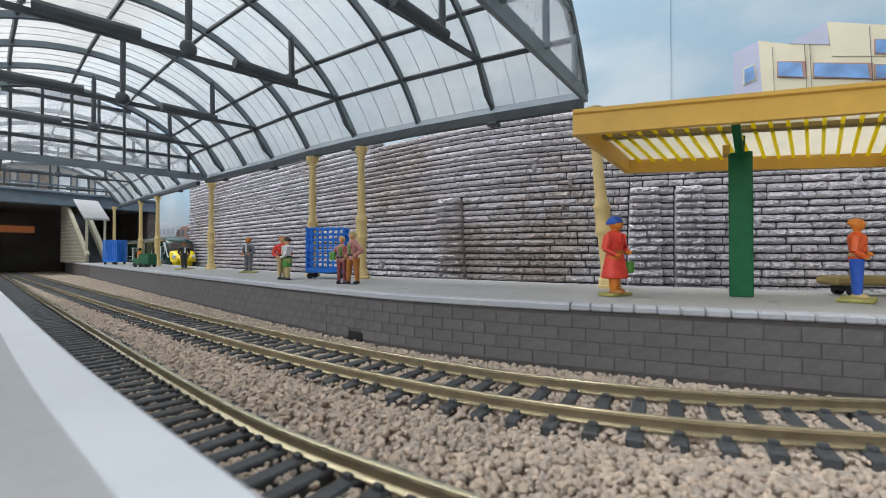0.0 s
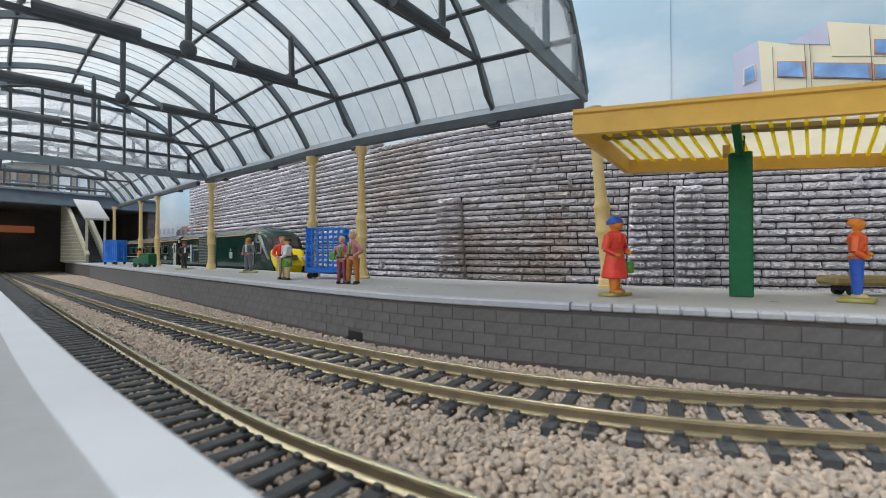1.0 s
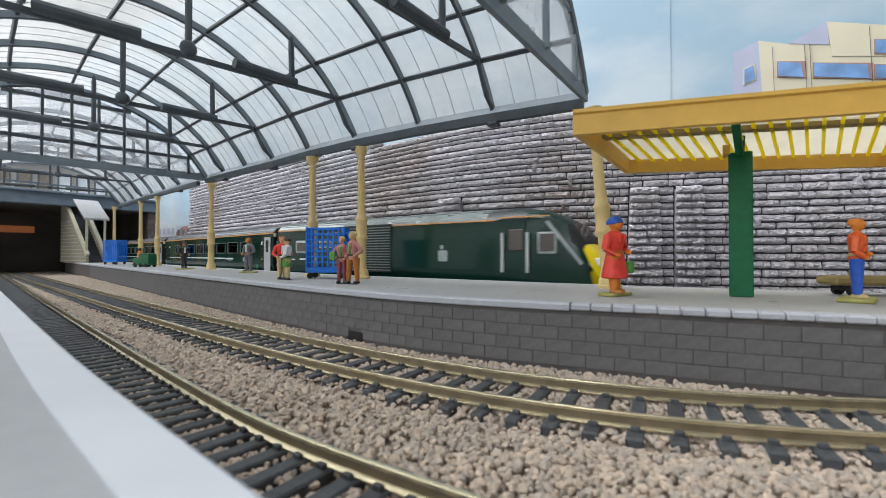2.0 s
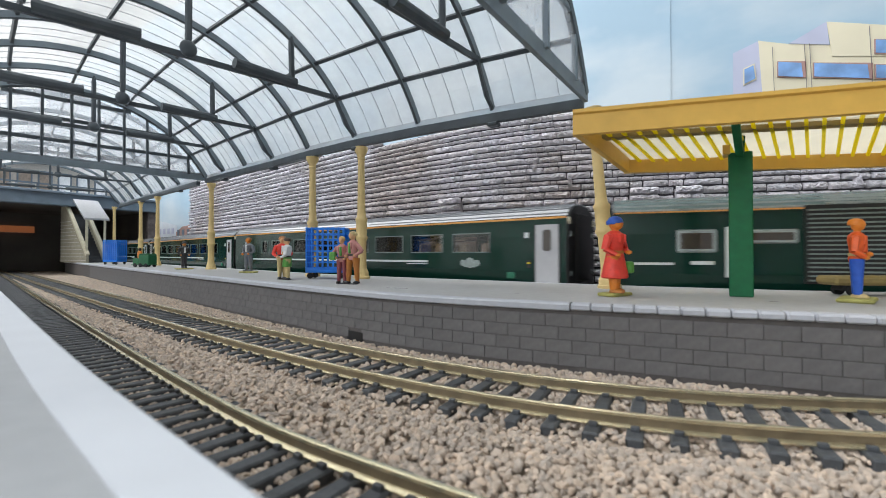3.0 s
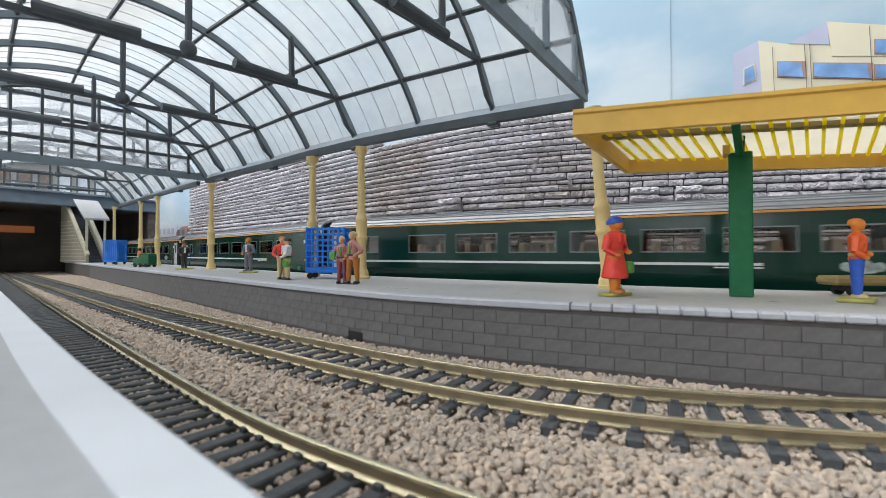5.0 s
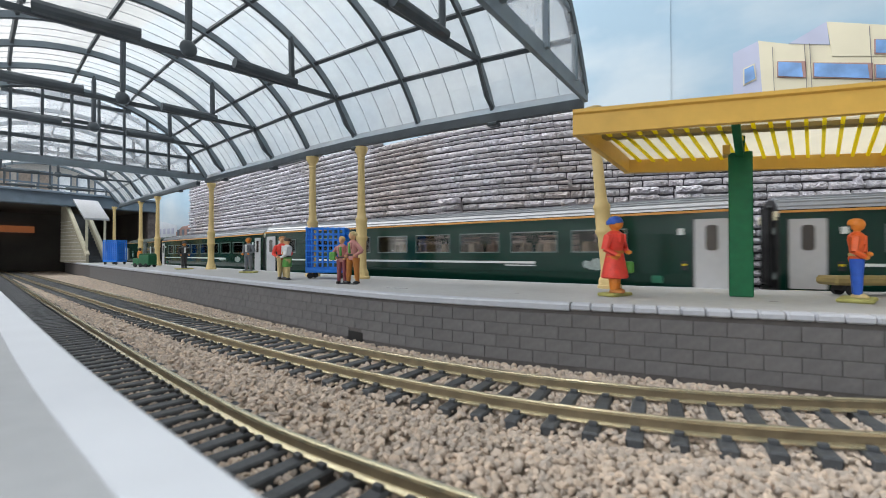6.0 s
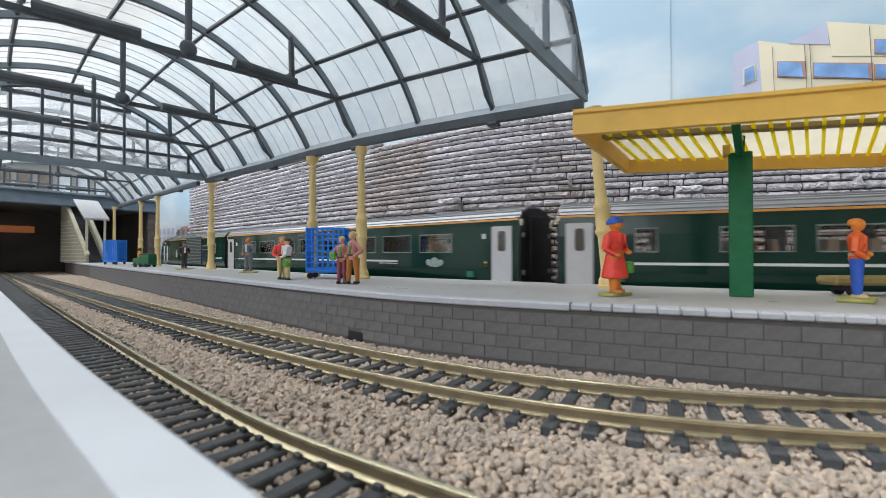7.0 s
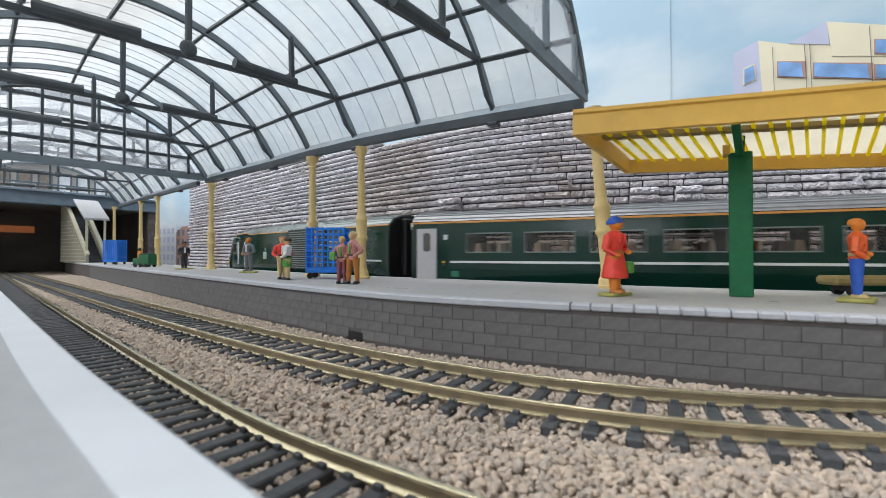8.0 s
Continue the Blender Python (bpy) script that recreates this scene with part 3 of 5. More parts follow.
def roof(name, ribs, ties, label, glazed_end, gable_end):
    r = empty(name, label=label, category="station roof")
    ws = arch_widths(36)
    for i, u in enumerate(ribs):
        bm = bmesh.new()
        # Web coloured paler than the flange below, for the rib's lit side face.
        strip(bm, u, ws, 0.9, 2.5)
        rib = part("rib", bm, M_STEEL_LIGHT, r, "curved rib web, coloured paler as its lit side")
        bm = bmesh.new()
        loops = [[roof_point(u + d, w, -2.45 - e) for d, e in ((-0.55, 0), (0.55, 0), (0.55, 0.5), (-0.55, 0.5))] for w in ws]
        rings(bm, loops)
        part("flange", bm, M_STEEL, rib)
    for w in PURLINS:
        bm = bmesh.new()
        rings(bm, [[roof_point(u, w - 0.6, -1.5), roof_point(u, w + 0.6, -1.5), roof_point(u, w + 0.6, 0.3), roof_point(u, w - 0.6, 0.3)] for u in ribs])
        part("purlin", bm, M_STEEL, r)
    for side in (0.0, SPAN):
        bm = bmesh.new()
        rings(bm, [[(*across(u, side + 1.6), EAVES_Z + lift(u) - 4.0), (*across(u, side - 1.6), EAVES_Z + lift(u) - 4.0), (*across(u, side - 1.6), EAVES_Z + lift(u) - 0.2), (*across(u, side + 1.6), EAVES_Z + lift(u) - 0.2)] for u in ribs])
        part("eaves_beam", bm, M_STEEL, r)
        bm = rings(bmesh.new(), [[(*across(u, side - 0.25), EAVES_Z + lift(u) - 0.3), (*across(u, side + 0.25), EAVES_Z + lift(u) - 0.3), (*across(u, side + 0.25), EAVES_Z + lift(u) + 2.9), (*across(u, side - 0.25), EAVES_Z + lift(u) + 2.9)] for u in ribs])
        part("skirt_pane", bm, M_GLAZING, r, "milky strip of glazing on the eaves beam")
        for i in ties:
            bm = bmesh.new()
            x, y = across(ribs[i], side)
            box(bm, x - 2.6, x + 2.6, y - 2.2, y + 2.2, EAVES_Z + lift(ribs[i]) - 5.8, EAVES_Z + lift(ribs[i]) - 3.9, bevel=0.6)
            part("bracket", bm, M_STEEL, r)
    for i in ties:
        u = ribs[i]
        bm = bmesh.new()
        zt = 45 + 80.5 + lift(u)
        bar(bm, (*tie(u, 14), zt), (*tie(u, 165), zt), 1.4, 2.2)
        for a, b in ((38, 66), (98, 126)):
            rod(bm, (*tie(u, a), zt), (*tie(u, b), zt), 2.3, 10)
        part("tie_beam", bm, M_STEEL, r, "horizontal tie with thick sleeves")
        bm = bmesh.new()
        x, y = tie(u, 83)
        bmesh.ops.create_uvsphere(bm, u_segments=14, v_segments=8, radius=3.3, matrix=Matrix.Translation((x, y, zt)) @ Matrix.Diagonal((0.7, 1, 1, 1)))
        part("hub", bm, M_STEEL, r, smooth=True)
        for w in (40, 83, 128):
            bm = bmesh.new()
            top = roof_point(u, w, -1)
            lo = (*tie(u, w), zt)
            mid = [lo[k] + (top[k] - lo[k]) * 0.12 for k in range(3)]
            hi = [lo[k] + (top[k] - lo[k]) * 0.88 for k in range(3)]
            rod(bm, lo, mid, 0.7, 8, 1.35)
            rod(bm, mid, hi, 1.35, 8)
            rod(bm, hi, top, 1.35, 8, 0.7)
            part("king_post" if w == 83 else "strut", bm, M_STEEL, r)
        for s, w in ((1, 15.0), (-1, 165.0)):
            bm = bmesh.new()
            bar(bm, (*across(u, w), zt), (*across(u, w - s * 7.5), EAVES_Z + lift(u) + 6), 1.3, 1.5)
            bar(bm, (*across(u, w - s * 7.5), EAVES_Z + lift(u) + 6), (*across(u, w - s * 13), EAVES_Z + lift(u) + 2), 1.3, 1.3)
            part("knee_brace", bm, M_STEEL, r)
    # glazing, pane by pane, with fine moulded bars
    cuts = (0.05, *PURLINS, SPAN - 0.05)
    for ua, ub in zip(ribs, ribs[1:]):
        for wa, wb in zip(cuts, cuts[1:]):
            bm = bmesh.new()
            n = max(2, int((wb - wa) / 5))
            lo, up = [], []
            for k in range(n + 1):
                w = wa + (wb - wa) * k / n
                lo.append([roof_point(ua + 0.4, w, 0.7), roof_point(ub - 0.4, w, 0.7), roof_point(ub - 0.4, w, 1.1), roof_point(ua + 0.4, w, 1.1)])
            rings(bm, lo)
            pane = part("pane", bm, M_GLAZING, r)
            bm = bmesh.new()
            for f in (0.25, 0.5, 0.75):
                um = ua + (ub - ua) * f
                rings(bm, [[roof_point(um - 0.14, wa + (wb - wa) * k / n, 0.3), roof_point(um + 0.14, wa + (wb - wa) * k / n, 0.3),
                            roof_point(um + 0.14, wa + (wb - wa) * k / n, 0.68), roof_point(um - 0.14, wa + (wb - wa) * k / n, 0.68)] for k in range(n + 1)])
            part("glazing_bar", bm, M_GLAZING_BAR, pane)
    for u, full in ((gable_end, False), (glazed_end, True)):
        if u is None:
            continue
        bm = bmesh.new()
        bar(bm, (*across(u, 0), EAVES_Z + lift(u) + 1.0), (*across(u, SPAN), EAVES_Z + lift(u) + 1.0), 1.6, 6.0 if full else 5.0)
        part("gable_beam", bm, M_STEEL_LIGHT, r, "slate blue bottom beam of the gable")
        bm = bmesh.new()
        strip(bm, u, ws, 2.0, 3.2)
        part("gable_arch", bm, M_STEEL, r)
        bm = bmesh.new()
        if full:
            levels, cols, b = (126.0, 141.0, 154.0), range(15, 180, 15), 1.5
        else:
            levels, cols, b = (132.0,), range(15, 180, 30), 1.8
        for zl in levels:
            half = math.sqrt(RISE_R ** 2 - (zl - CENTRE_Z) ** 2)
            bar(bm, (*across(u, 90 - half + 1), zl), (*across(u, 90 + half - 1), zl), b, b * (1.6 if full else 1.0))
        for w in cols:
            t = roof_point(u, w, -1)
            bar(bm, (*across(u, w), EAVES_Z + lift(u) + 2), t, b, b, up=(1, 0, 0))
        part("gable_bars", bm, M_STEEL_LIGHT if not full else M_STEEL, r)
        bm = bmesh.new()
        ring_a = [(*across(u + 0.2, w), roof_point(u, w, -1)[2]) for w in ws] + [(*across(u + 0.2, SPAN), EAVES_Z + lift(u) + 1), (*across(u + 0.2, 0), EAVES_Z + lift(u) + 1)]
        ring_b = [(x + 0.4, y, z) for x, y, z in ring_a]
        rings(bm, [ring_a, ring_b])
        part("gable_sheet", bm, M_GABLE, r, "clear plastic gable sheet")
    return r


RIBS_NEAR = [-46, -84, -123, -166, -208, -250, -292, -334, -376]
RIBS_FAR = [-400 - 58 * i for i in range(8)]
roof("train_shed_roof", RIBS_NEAR, (1, 3, 5, 7), "arched train-shed roof, dark steel ribs and milky glazing", -377, -45)
roof("train_shed_roof", RIBS_FAR, (1, 4, 7), "farther arched train-shed roof, dark ribs and milky glazing", None, None)


def column(x, y, lean, label):
    c = empty("column", at(x, y, TOP, 0, lean, 0), label=label, category="column", group="columns under the roof")
    h = EAVES_Z + lift(x) - 4.1 - TOP
    bm = lathe(bmesh.new(), [(4.4, 0), (4.4, 1.2), (3.9, 1.6), (3.7, 3.4), (3.0, 5.0)], seg=20)
    part("base", bm, M_CREAM, c, smooth=False)
    bm = lathe(bmesh.new(), [(3.0, 5.0), (2.55, 7.5), (2.55, 20), (2.9, 21), (3.3, 21.6), (3.3, 22.6), (2.9, 23.2), (2.9, 30.5), (3.2, 31.2), (3.2, 32.4), (2.5, 33.2), (2.2, 36), (1.75, h - 8), (1.9, h - 7)], seg=20)
    part("shaft", bm, M_CREAM, c, smooth=True)
    bm = lathe(bmesh.new(), [(1.9, h - 7), (2.3, h - 6.4), (1.9, h - 5.8), (2.3, h - 4.2), (3.4, h - 2.0), (3.6, h - 1.6), (3.6, h)], seg=20)
    part("capital", bm, M_CREAM, c)
    return c


for x, y, lean in ((-36.5, 174.5, 5.0), (-163, 170.5, 0.5), (-204, 172, 0.5), (-372, 203, 0), (-551, 238, 0), (-639, 256, 0), (-800, 284, 0)):
    column(x, y, -lean, "cream yellow cast column with moulded collars, on the platform")

# ---- platform canopy ----


def canopy():
    c = empty("platform_canopy", label="mustard yellow platform canopy with slatted underside on a green post", category="canopy")
    front = Line(EDGE.c[0] + 10.5, EDGE.c[1] + 0.11, *EDGE.c[2:])
    back = Line(172.5, 0.42, 0.06, -80, 40)
    u0, u1 = -35, 110
    zf, zb = 45 + 33, 45 + 29

    def ring(ln, offs):
        return [(ln, o, z) for o, z in offs]
    bm = sweep(bmesh.new(), ring(front, [(-0.5, zf + 0.5), (-0.5, zf + 6.0), (-1.3, zf + 6.4), (-1.3, zf + 7.4), (1.6, zf + 7.6), (1.6, zf + 0.5)]), u0, u1, 8)
    part("front_fascia", bm, M_CANOPY, c)
    bm = sweep(bmesh.new(), ring(back, [(-1.2, zb), (-1.2, zb + 4.5), (1.2, zb + 4.5), (1.2, zb)]), u0 + 6, u1, 8)
    part("back_fascia", bm, M_CANOPY, c)
    bm = sweep(bmesh.new(), [(front, 1.7, zf + 6.2), (front, 1.7, zf + 7.5), (back, 1.2, zb + 5.6), (back, 1.2, zb + 4.6)], u0, u1, 8)
    part("roof_sheet", bm, M_CANOPY_SHEET, c, "translucent cream canopy sheet")
    bm = bmesh.new()
    a, b = front.p(u0 + 0.8), back.p(u0 + 6.8)
    rings(bm, [[(x - 0.9, y, z0), (x + 0.9, y, z0), (x + 0.9, y, z1), (x - 0.9, y, z1)] for (x, y), z0, z1 in ((a, zf + 0.6, zf + 7.3), (b, zb + 0.1, zb + 5.4))])
    part("end_fascia", bm, M_CANOPY, c)
    n = 0
    u = u0 + 4.5
    while u < u1 - 2:
        a, b = front.p(u, 1.6), back.p(u + 6, -1.2)
        bm = bar(bmesh.new(), (*a, zf + 5.4), (*b, zb + 3.8), 0.9, 0.7)
        part("slat", bm, M_SLAT, c)
        u += 4.05
        n += 1
    for f in (0.42,):
        bm = bmesh.new()
        rings(bm, [[(front.p(u)[0] * (1 - f) + (back.p(u + 5)[0]) * f, front.p(u)[1] * (1 - f) + back.p(u + 5)[1] * f + d, zf * (1 - f) + zb * f + 4.6 + e) for d, e in ((-2, 0), (2, 0), (2, 1.9), (-2, 1.9))] for u in spaced(u0 + 2, u1 - 2, 8)])
        part("middle_purlin", bm, M_TAN, c, "weathered brown purlin")
    for u in (45.0, 85.0):
        a, b = front.p(u, 1.6), back.p(u + 3, -1.2)
        bm = bar(bmesh.new(), (*a, zf + 3.4), (*b, zb + 2.2), 3.2, 3.4)
        part("cross_beam", bm, M_CANOPY, c)
    # green post with its forked head
    px, py = 5.0, 162.5
    post = part("post", box(bmesh.new(), px - 3.1, px + 3.1, py - 2.2, py + 2.2, TOP, 45 + 31.5, bevel=0.3), M_GREEN_POST, c, "dark green square post")
    bm = bmesh.new()
    bar(bm, (px, py, 45 + 30), (px + 0.3, py - 1.5, zb + 8.2), 2.0, 2.6, up=(0, 1, 0))
    bar(bm, (px, py, 45 + 30.4), (px - 2, front.v(px) + 3, zf + 4.0), 2.0, 2.0)
    part("bracket", bm, M_GREEN_POST, post)
    bm = box(bmesh.new(), px - 4.6, px - 2.6, py - 3, py + 3, 45 + 31, zb + 5, bevel=0.2)
    part("bracket_cheek", bm, M_CANOPY, post)


canopy()

# ---- figures (painted plastic) ----


def fig_mat(name, colour):
    return mat(name, colour, 0.5, vary=0.14, scale=500)


RED, BLUE, ORANGE = fig_mat("red_paint", (0.74, 0.05, 0.03)), fig_mat("blue_paint", (0.02, 0.09, 0.45)), fig_mat("orange_paint", (0.70, 0.21, 0.02))
SKIN, PINK, GREEN = fig_mat("flesh_paint", (0.66, 0.38, 0.20)), fig_mat("dusty_pink_paint", (0.50, 0.22, 0.20)), fig_mat("leaf_green_paint", (0.10, 0.32, 0.06))
GREY, DARK, WHITEP = fig_mat("grey_paint", (0.16, 0.17, 0.19)), fig_mat("charcoal_paint", (0.03, 0.03, 0.033)), fig_mat("white_figure_paint", (0.72, 0.72, 0.72))
BROWN, ROSE, BUFF = fig_mat("brown_orange_paint", (0.44, 0.16, 0.03)), fig_mat("plum_paint", (0.30, 0.08, 0.09)), fig_mat("buff_paint", (0.55, 0.42, 0.20))
RED_ORANGE = fig_mat("red_orange_paint", (0.72, 0.11, 0.02))
HAIR = fig_mat("dark_hair_paint", (0.06, 0.035, 0.02))
YELLOWHAIR = fig_mat("blond_paint", (0.62, 0.45, 0.16))


def figure(x, y, turn, h, mats, label, shirt, base=None, coat=False, arms=(0.55, 0.55), skirt=False, stride=0.5, hat=False, bag=None, wide=1.25, stance=1.15):
    """A small painted figure of one mesh: legs, body, arms, head. mats: legs, body, skin, hair, shoes, base, bag."""
    bm = bmesh.new()
    k = h / 23.0
    z0 = 1.0 if base else 0.25
    # feet and legs
    for s in (-1, 1):
        lx = s * stance
        ly = s * stride
        lathe(bm, [(0.75, z0 + 1.0 * k), (0.95, z0 + 4 * k), (1.1, z0 + 7 * k), (1.45, z0 + 11.5 * k)], lx * k, ly * k, 9, 1.0 * k, 1.1 * k, slot=0, tilt=(-0.02 * s, -ly * 0.06))
        lathe(bm, [(0.5, z0), (0.95, z0 + 0.15), (0.9, z0 + 0.8 * k), (0.5, z0 + 1.3 * k)], lx * k, (ly - 0.5) * k, 9, 0.95 * k, 1.7 * k, slot=4)
    low = 4.5 if coat else (7.0 if skirt else 10.5)
    flare = 3.3 if coat else (2.5 if skirt else 2.1)
    slot = 5 if skirt else 1
    lathe(bm, [(flare * 0.9, z0 + low * k), (flare, z0 + (low + 0.4) * k), (2.25, z0 + 11.5 * k), (2.0, z0 + 13 * k)], 0, 0, 14, k, 0.78 * k, slot=slot)
    lathe(bm, [(1.9, z0 + 12.6 * k), (2.15, z0 + 14.5 * k), (2.6, z0 + 17 * k), (2.45, z0 + 18.3 * k), (1.4, z0 + 19.2 * k), (0.8, z0 + 19.5 * k)], 0, 0, 14, k, 0.72 * k, slot=1)
    # open jacket front, lapels and belt
    lathe(bm, [(2.12, z0 + 12.3 * k), (2.2, z0 + 12.6 * k), (2.2, z0 + 12.9 * k), (2.1, z0 + 13.2 * k)], 0, 0, 14, k, 0.78 * k, slot=4)
    if not coat:
        box(bm, -0.55 * k, 0.55 * k, -2.05 * k, -1.0 * k, z0 + 13.4 * k, z0 + 18.2 * k, bevel=0.25, slot=8)
    for sx in (-1, 1):
        box(bm, (sx * 1.0 - 0.4) * k, (sx * 1.0 + 0.4) * k, -2.0 * k, -1.1 * k, z0 + 15.4 * k, z0 + 18.4 * k, bevel=0.3, slot=1)
    # neck, head, hair
    lathe(bm, [(0.75, z0 + 19.1 * k), (0.75, z0 + 20 * k)], 0, -0.1 * k, 8, k, k, slot=2)
    lathe(bm, [(0.5, z0 + 19.6 * k), (1.15, z0 + 20.3 * k), (1.4, z0 + 21.4 * k), (1.25, z0 + 22.4 * k), (0.5, z0 + 23.0 * k)], 0, -0.3 * k, 12, 0.92 * k, 1.08 * k, slot=2)
    lathe(bm, [(1.5, z0 + 21.4 * k), (1.58, z0 + 22.2 * k), (1.25, z0 + 23.0 * k), (0.4, z0 + 23.4 * k)], 0, 0.1 * k, 12, 0.95 * k, 1.08 * k, slot=3)
    if hat:
        lathe(bm, [(1.6, z0 + 21.7 * k), (1.65, z0 + 22.1 * k), (1.5, z0 + 22.8 * k), (1.15, z0 + 23.6 * k), (0.5, z0 + 24.0 * k)], 0, -0.1 * k, 12, k, k, slot=3)
    # arms
    for s, bend in zip((-1, 1), arms):
        sh = Vector((s * 2.5, 0, 17.6))
        el = Vector((s * (3.1 + 1.2 * bend), 0.4 - 0.6 * bend, 13.6))
        wr = Vector((s * (2.9 - 1.9 * bend), -1.6 - 0.9 * bend, 11.2 + 1.9 * bend))
        if bend > 1:
            el, wr = Vector((s * 5.0, 0.9, 14.4)), Vector((s * 2.5, -0.9, 12.6))
        pts = [Vector((0, 0, z0)) + q * k for q in (sh, el, wr)]
        rod(bm, pts[0], pts[1], 0.95 * k, 8, 0.8 * k, slot=1)
        rod(bm, pts[1], pts[2], 0.8 * k, 8, 0.65 * k, slot=1)
        bmesh.ops.create_icosphere(bm, subdivisions=1, radius=0.8 * k, matrix=Matrix.Translation(pts[2]))
        for f in bm.faces[-20:]:
            f.material_index = 2
        bmesh.ops.create_icosphere(bm, subdivisions=1, radius=1.0 * k, matrix=Matrix.Translation(pts[0]))
        for f in bm.faces[-20:]:
            f.material_index = 1
        bm.faces.ensure_lookup_table()
    if bag:
        box(bm, (2.4 if bag > 0 else -5.4) * k, (4.3 if bag > 0 else -2.6) * k, -2.2 * k, 0.2 * k, z0 + (6.0 if bag > 0 else 11.5) * k, z0 + (9.8 if bag > 0 else 15.5) * k, bevel=0.4, slot=6)
    bmesh.ops.scale(bm, vec=(wide, wide * 1.08, 1), verts=bm.verts)
    if base:
        box(bm, -base, base, -base * 0.55, base * 0.55, 0, 1.1, bevel=0.35, slot=7)
    else:
        # Thin dark disc under the feet, doubling as their contact shadow.
        lathe(bm, [(2.6, 0), (2.6, 0.25)], 0, 0, 14, 1, 0.8, slot=4)
    ob = part("figurine", bm, [m or BUFF for m in mats] + [shirt], smooth=True)
    ob.matrix_basis = at(x, y, TOP, 0, 0, turn)
    return tagged(ob, label, "figurine", "painted figures on the platform")


#                 legs    body   skin  hair        shoes  skirt  bag    base
figure(-28.5, 144, 70, 23.2, (ORANGE, RED, ORANGE, BLUE, BROWN, RED, GREEN, M_OLIVE), "figurine in long red coat and blue hat on olive base", ORANGE, 5.4, coat=True, arms=(0.3, 0.75), hat=True, bag=1, wide=1.4)
figure(31.5, 163, 75, 21.8, (BLUE, RED_ORANGE, ORANGE, ORANGE, BUFF, BLUE, GREEN, M_OLIVE), "figurine in orange jacket and blue trousers on an olive base", RED_ORANGE, 7.0, arms=(0.35, 0.85), stride=0.3, wide=1.05)
figure(-142.5, 136.5, 25, 20.6, (ROSE, PINK, SKIN, YELLOWHAIR, DARK, ROSE, GREEN, None), "blond figurine in pink top and plum trousers beside a companion", GREEN, None, arms=(1.2, 0.5), bag=-1, wide=1.08, stance=1.3)
figure(-136.0, 136.8, -10, 22.6, (BROWN, PINK, SKIN, BUFF, DARK, BROWN, GREEN, None), "figurine in a pink jacket and brown trousers beside a companion", GREEN, None, arms=(0.6, 1.2), stride=0.9, wide=1.08, stance=1.9)
figure(-193.5, 143, 60, 22.0, (BUFF, RED, SKIN, BROWN, DARK, RED, GREEN, None), "figurine in a red jacket and buff trousers, beside a companion", WHITEP, None, arms=(0.4, 0.6))
figure(-188.0, 142, -50, 21.0, (BUFF, WHITEP, SKIN, HAIR, DARK, GREEN, GREEN, None), "figurine in a white top and green skirt, beside a companion", SKIN, None, skirt=True, arms=(0.7, 0.6))
figure(-281, 180, 15, 23.5, (GREY, GREY, ORANGE, BROWN, GREY, GREY, GREEN, M_OLIVE), "figurine in a grey suit, on an olive base", WHITEP, 6.0, arms=(0.35, 0.5))
figure(-391, 190, 80, 22.5, (DARK, DARK, BROWN, DARK, DARK, DARK, GREEN, M_OLIVE), "figurine in a dark uniform and cap, on an olive base", WHITEP, 6.5, arms=(0.2, 0.2), hat=True)

# ---- trolleys and bench ----


def cage_trolley(x, y, turn, lx, ly, h, label):
    t = empty("cage_trolley", at(x, y, TOP, 0, 0, turn), label=label, category="trolley", group="blue cage trolleys")
    zb = 3.2
    part("deck", box(bmesh.new(), -lx / 2, lx / 2, -ly / 2, ly / 2, zb, zb + 2.2, bevel=0.3), M_BLUE_CART, t)
    nz = max(4, round((h - zb - 2) / 3.0))
    for s in (-1, 1):
        y0 = s * (ly / 2 - 0.5)
        nx = max(3, round(lx / 3.0))
        for i in range(nx + 1):
            xx = -lx / 2 + 0.5 + (lx - 1) * i / nx
            part("upright", box(bmesh.new(), xx - 0.42, xx + 0.42, y0 - 0.42, y0 + 0.42, zb + 2, h), M_BLUE_CART, t)
        x0 = s * (lx / 2 - 0.5)
        ny = max(3, round(ly / 3.0))
        for i in range(1, ny):
            yy = -ly / 2 + 0.5 + (ly - 1) * i / ny
            part("upright", box(bmesh.new(), x0 - 0.45, x0 + 0.45, yy - 0.5, yy + 0.5, zb + 2, h), M_BLUE_CART, t)
        for j in range(nz + 1):
            zz = zb + 2.5 + (h - zb - 3) * j / nz
            part("rail", box(bmesh.new(), -lx / 2, lx / 2, y0 - 0.38, y0 + 0.38, zz - 0.38, zz + 0.38), M_BLUE_CART, t)
            part("rail", box(bmesh.new(), x0 - 0.40, x0 + 0.40, -ly / 2 + 0.9, ly / 2 - 0.9, zz - 0.45, zz + 0.45), M_BLUE_CART, t)
    for sx in (-1, 1):
        for sy in (-1, 1):
            bm = rod(bmesh.new(), (sx * (lx / 2 - 2.2), sy * (ly / 2 - 1.5) - 0.6, 1.6), (sx * (lx / 2 - 2.2), sy * (ly / 2 - 1.5) + 0.6, 1.6), 1.6, 14)
            box(bm, sx * (lx / 2 - 2.2) - 0.5, sx * (lx / 2 - 2.2) + 0.5, sy * (ly / 2 - 1.5) - 0.9, sy * (ly / 2 - 1.5) + 0.9, 1.6, zb + 0.2)
            part("wheel", bm, M_RUBBER, t)
    return t


cage_trolley(-181, 163, 33, 21, 12, 27.5, "bright blue plastic cage trolley standing by a column")
cage_trolley(-648, 231, 25, 20, 15, 31, "bright blue plastic cage trolley by the stairs")


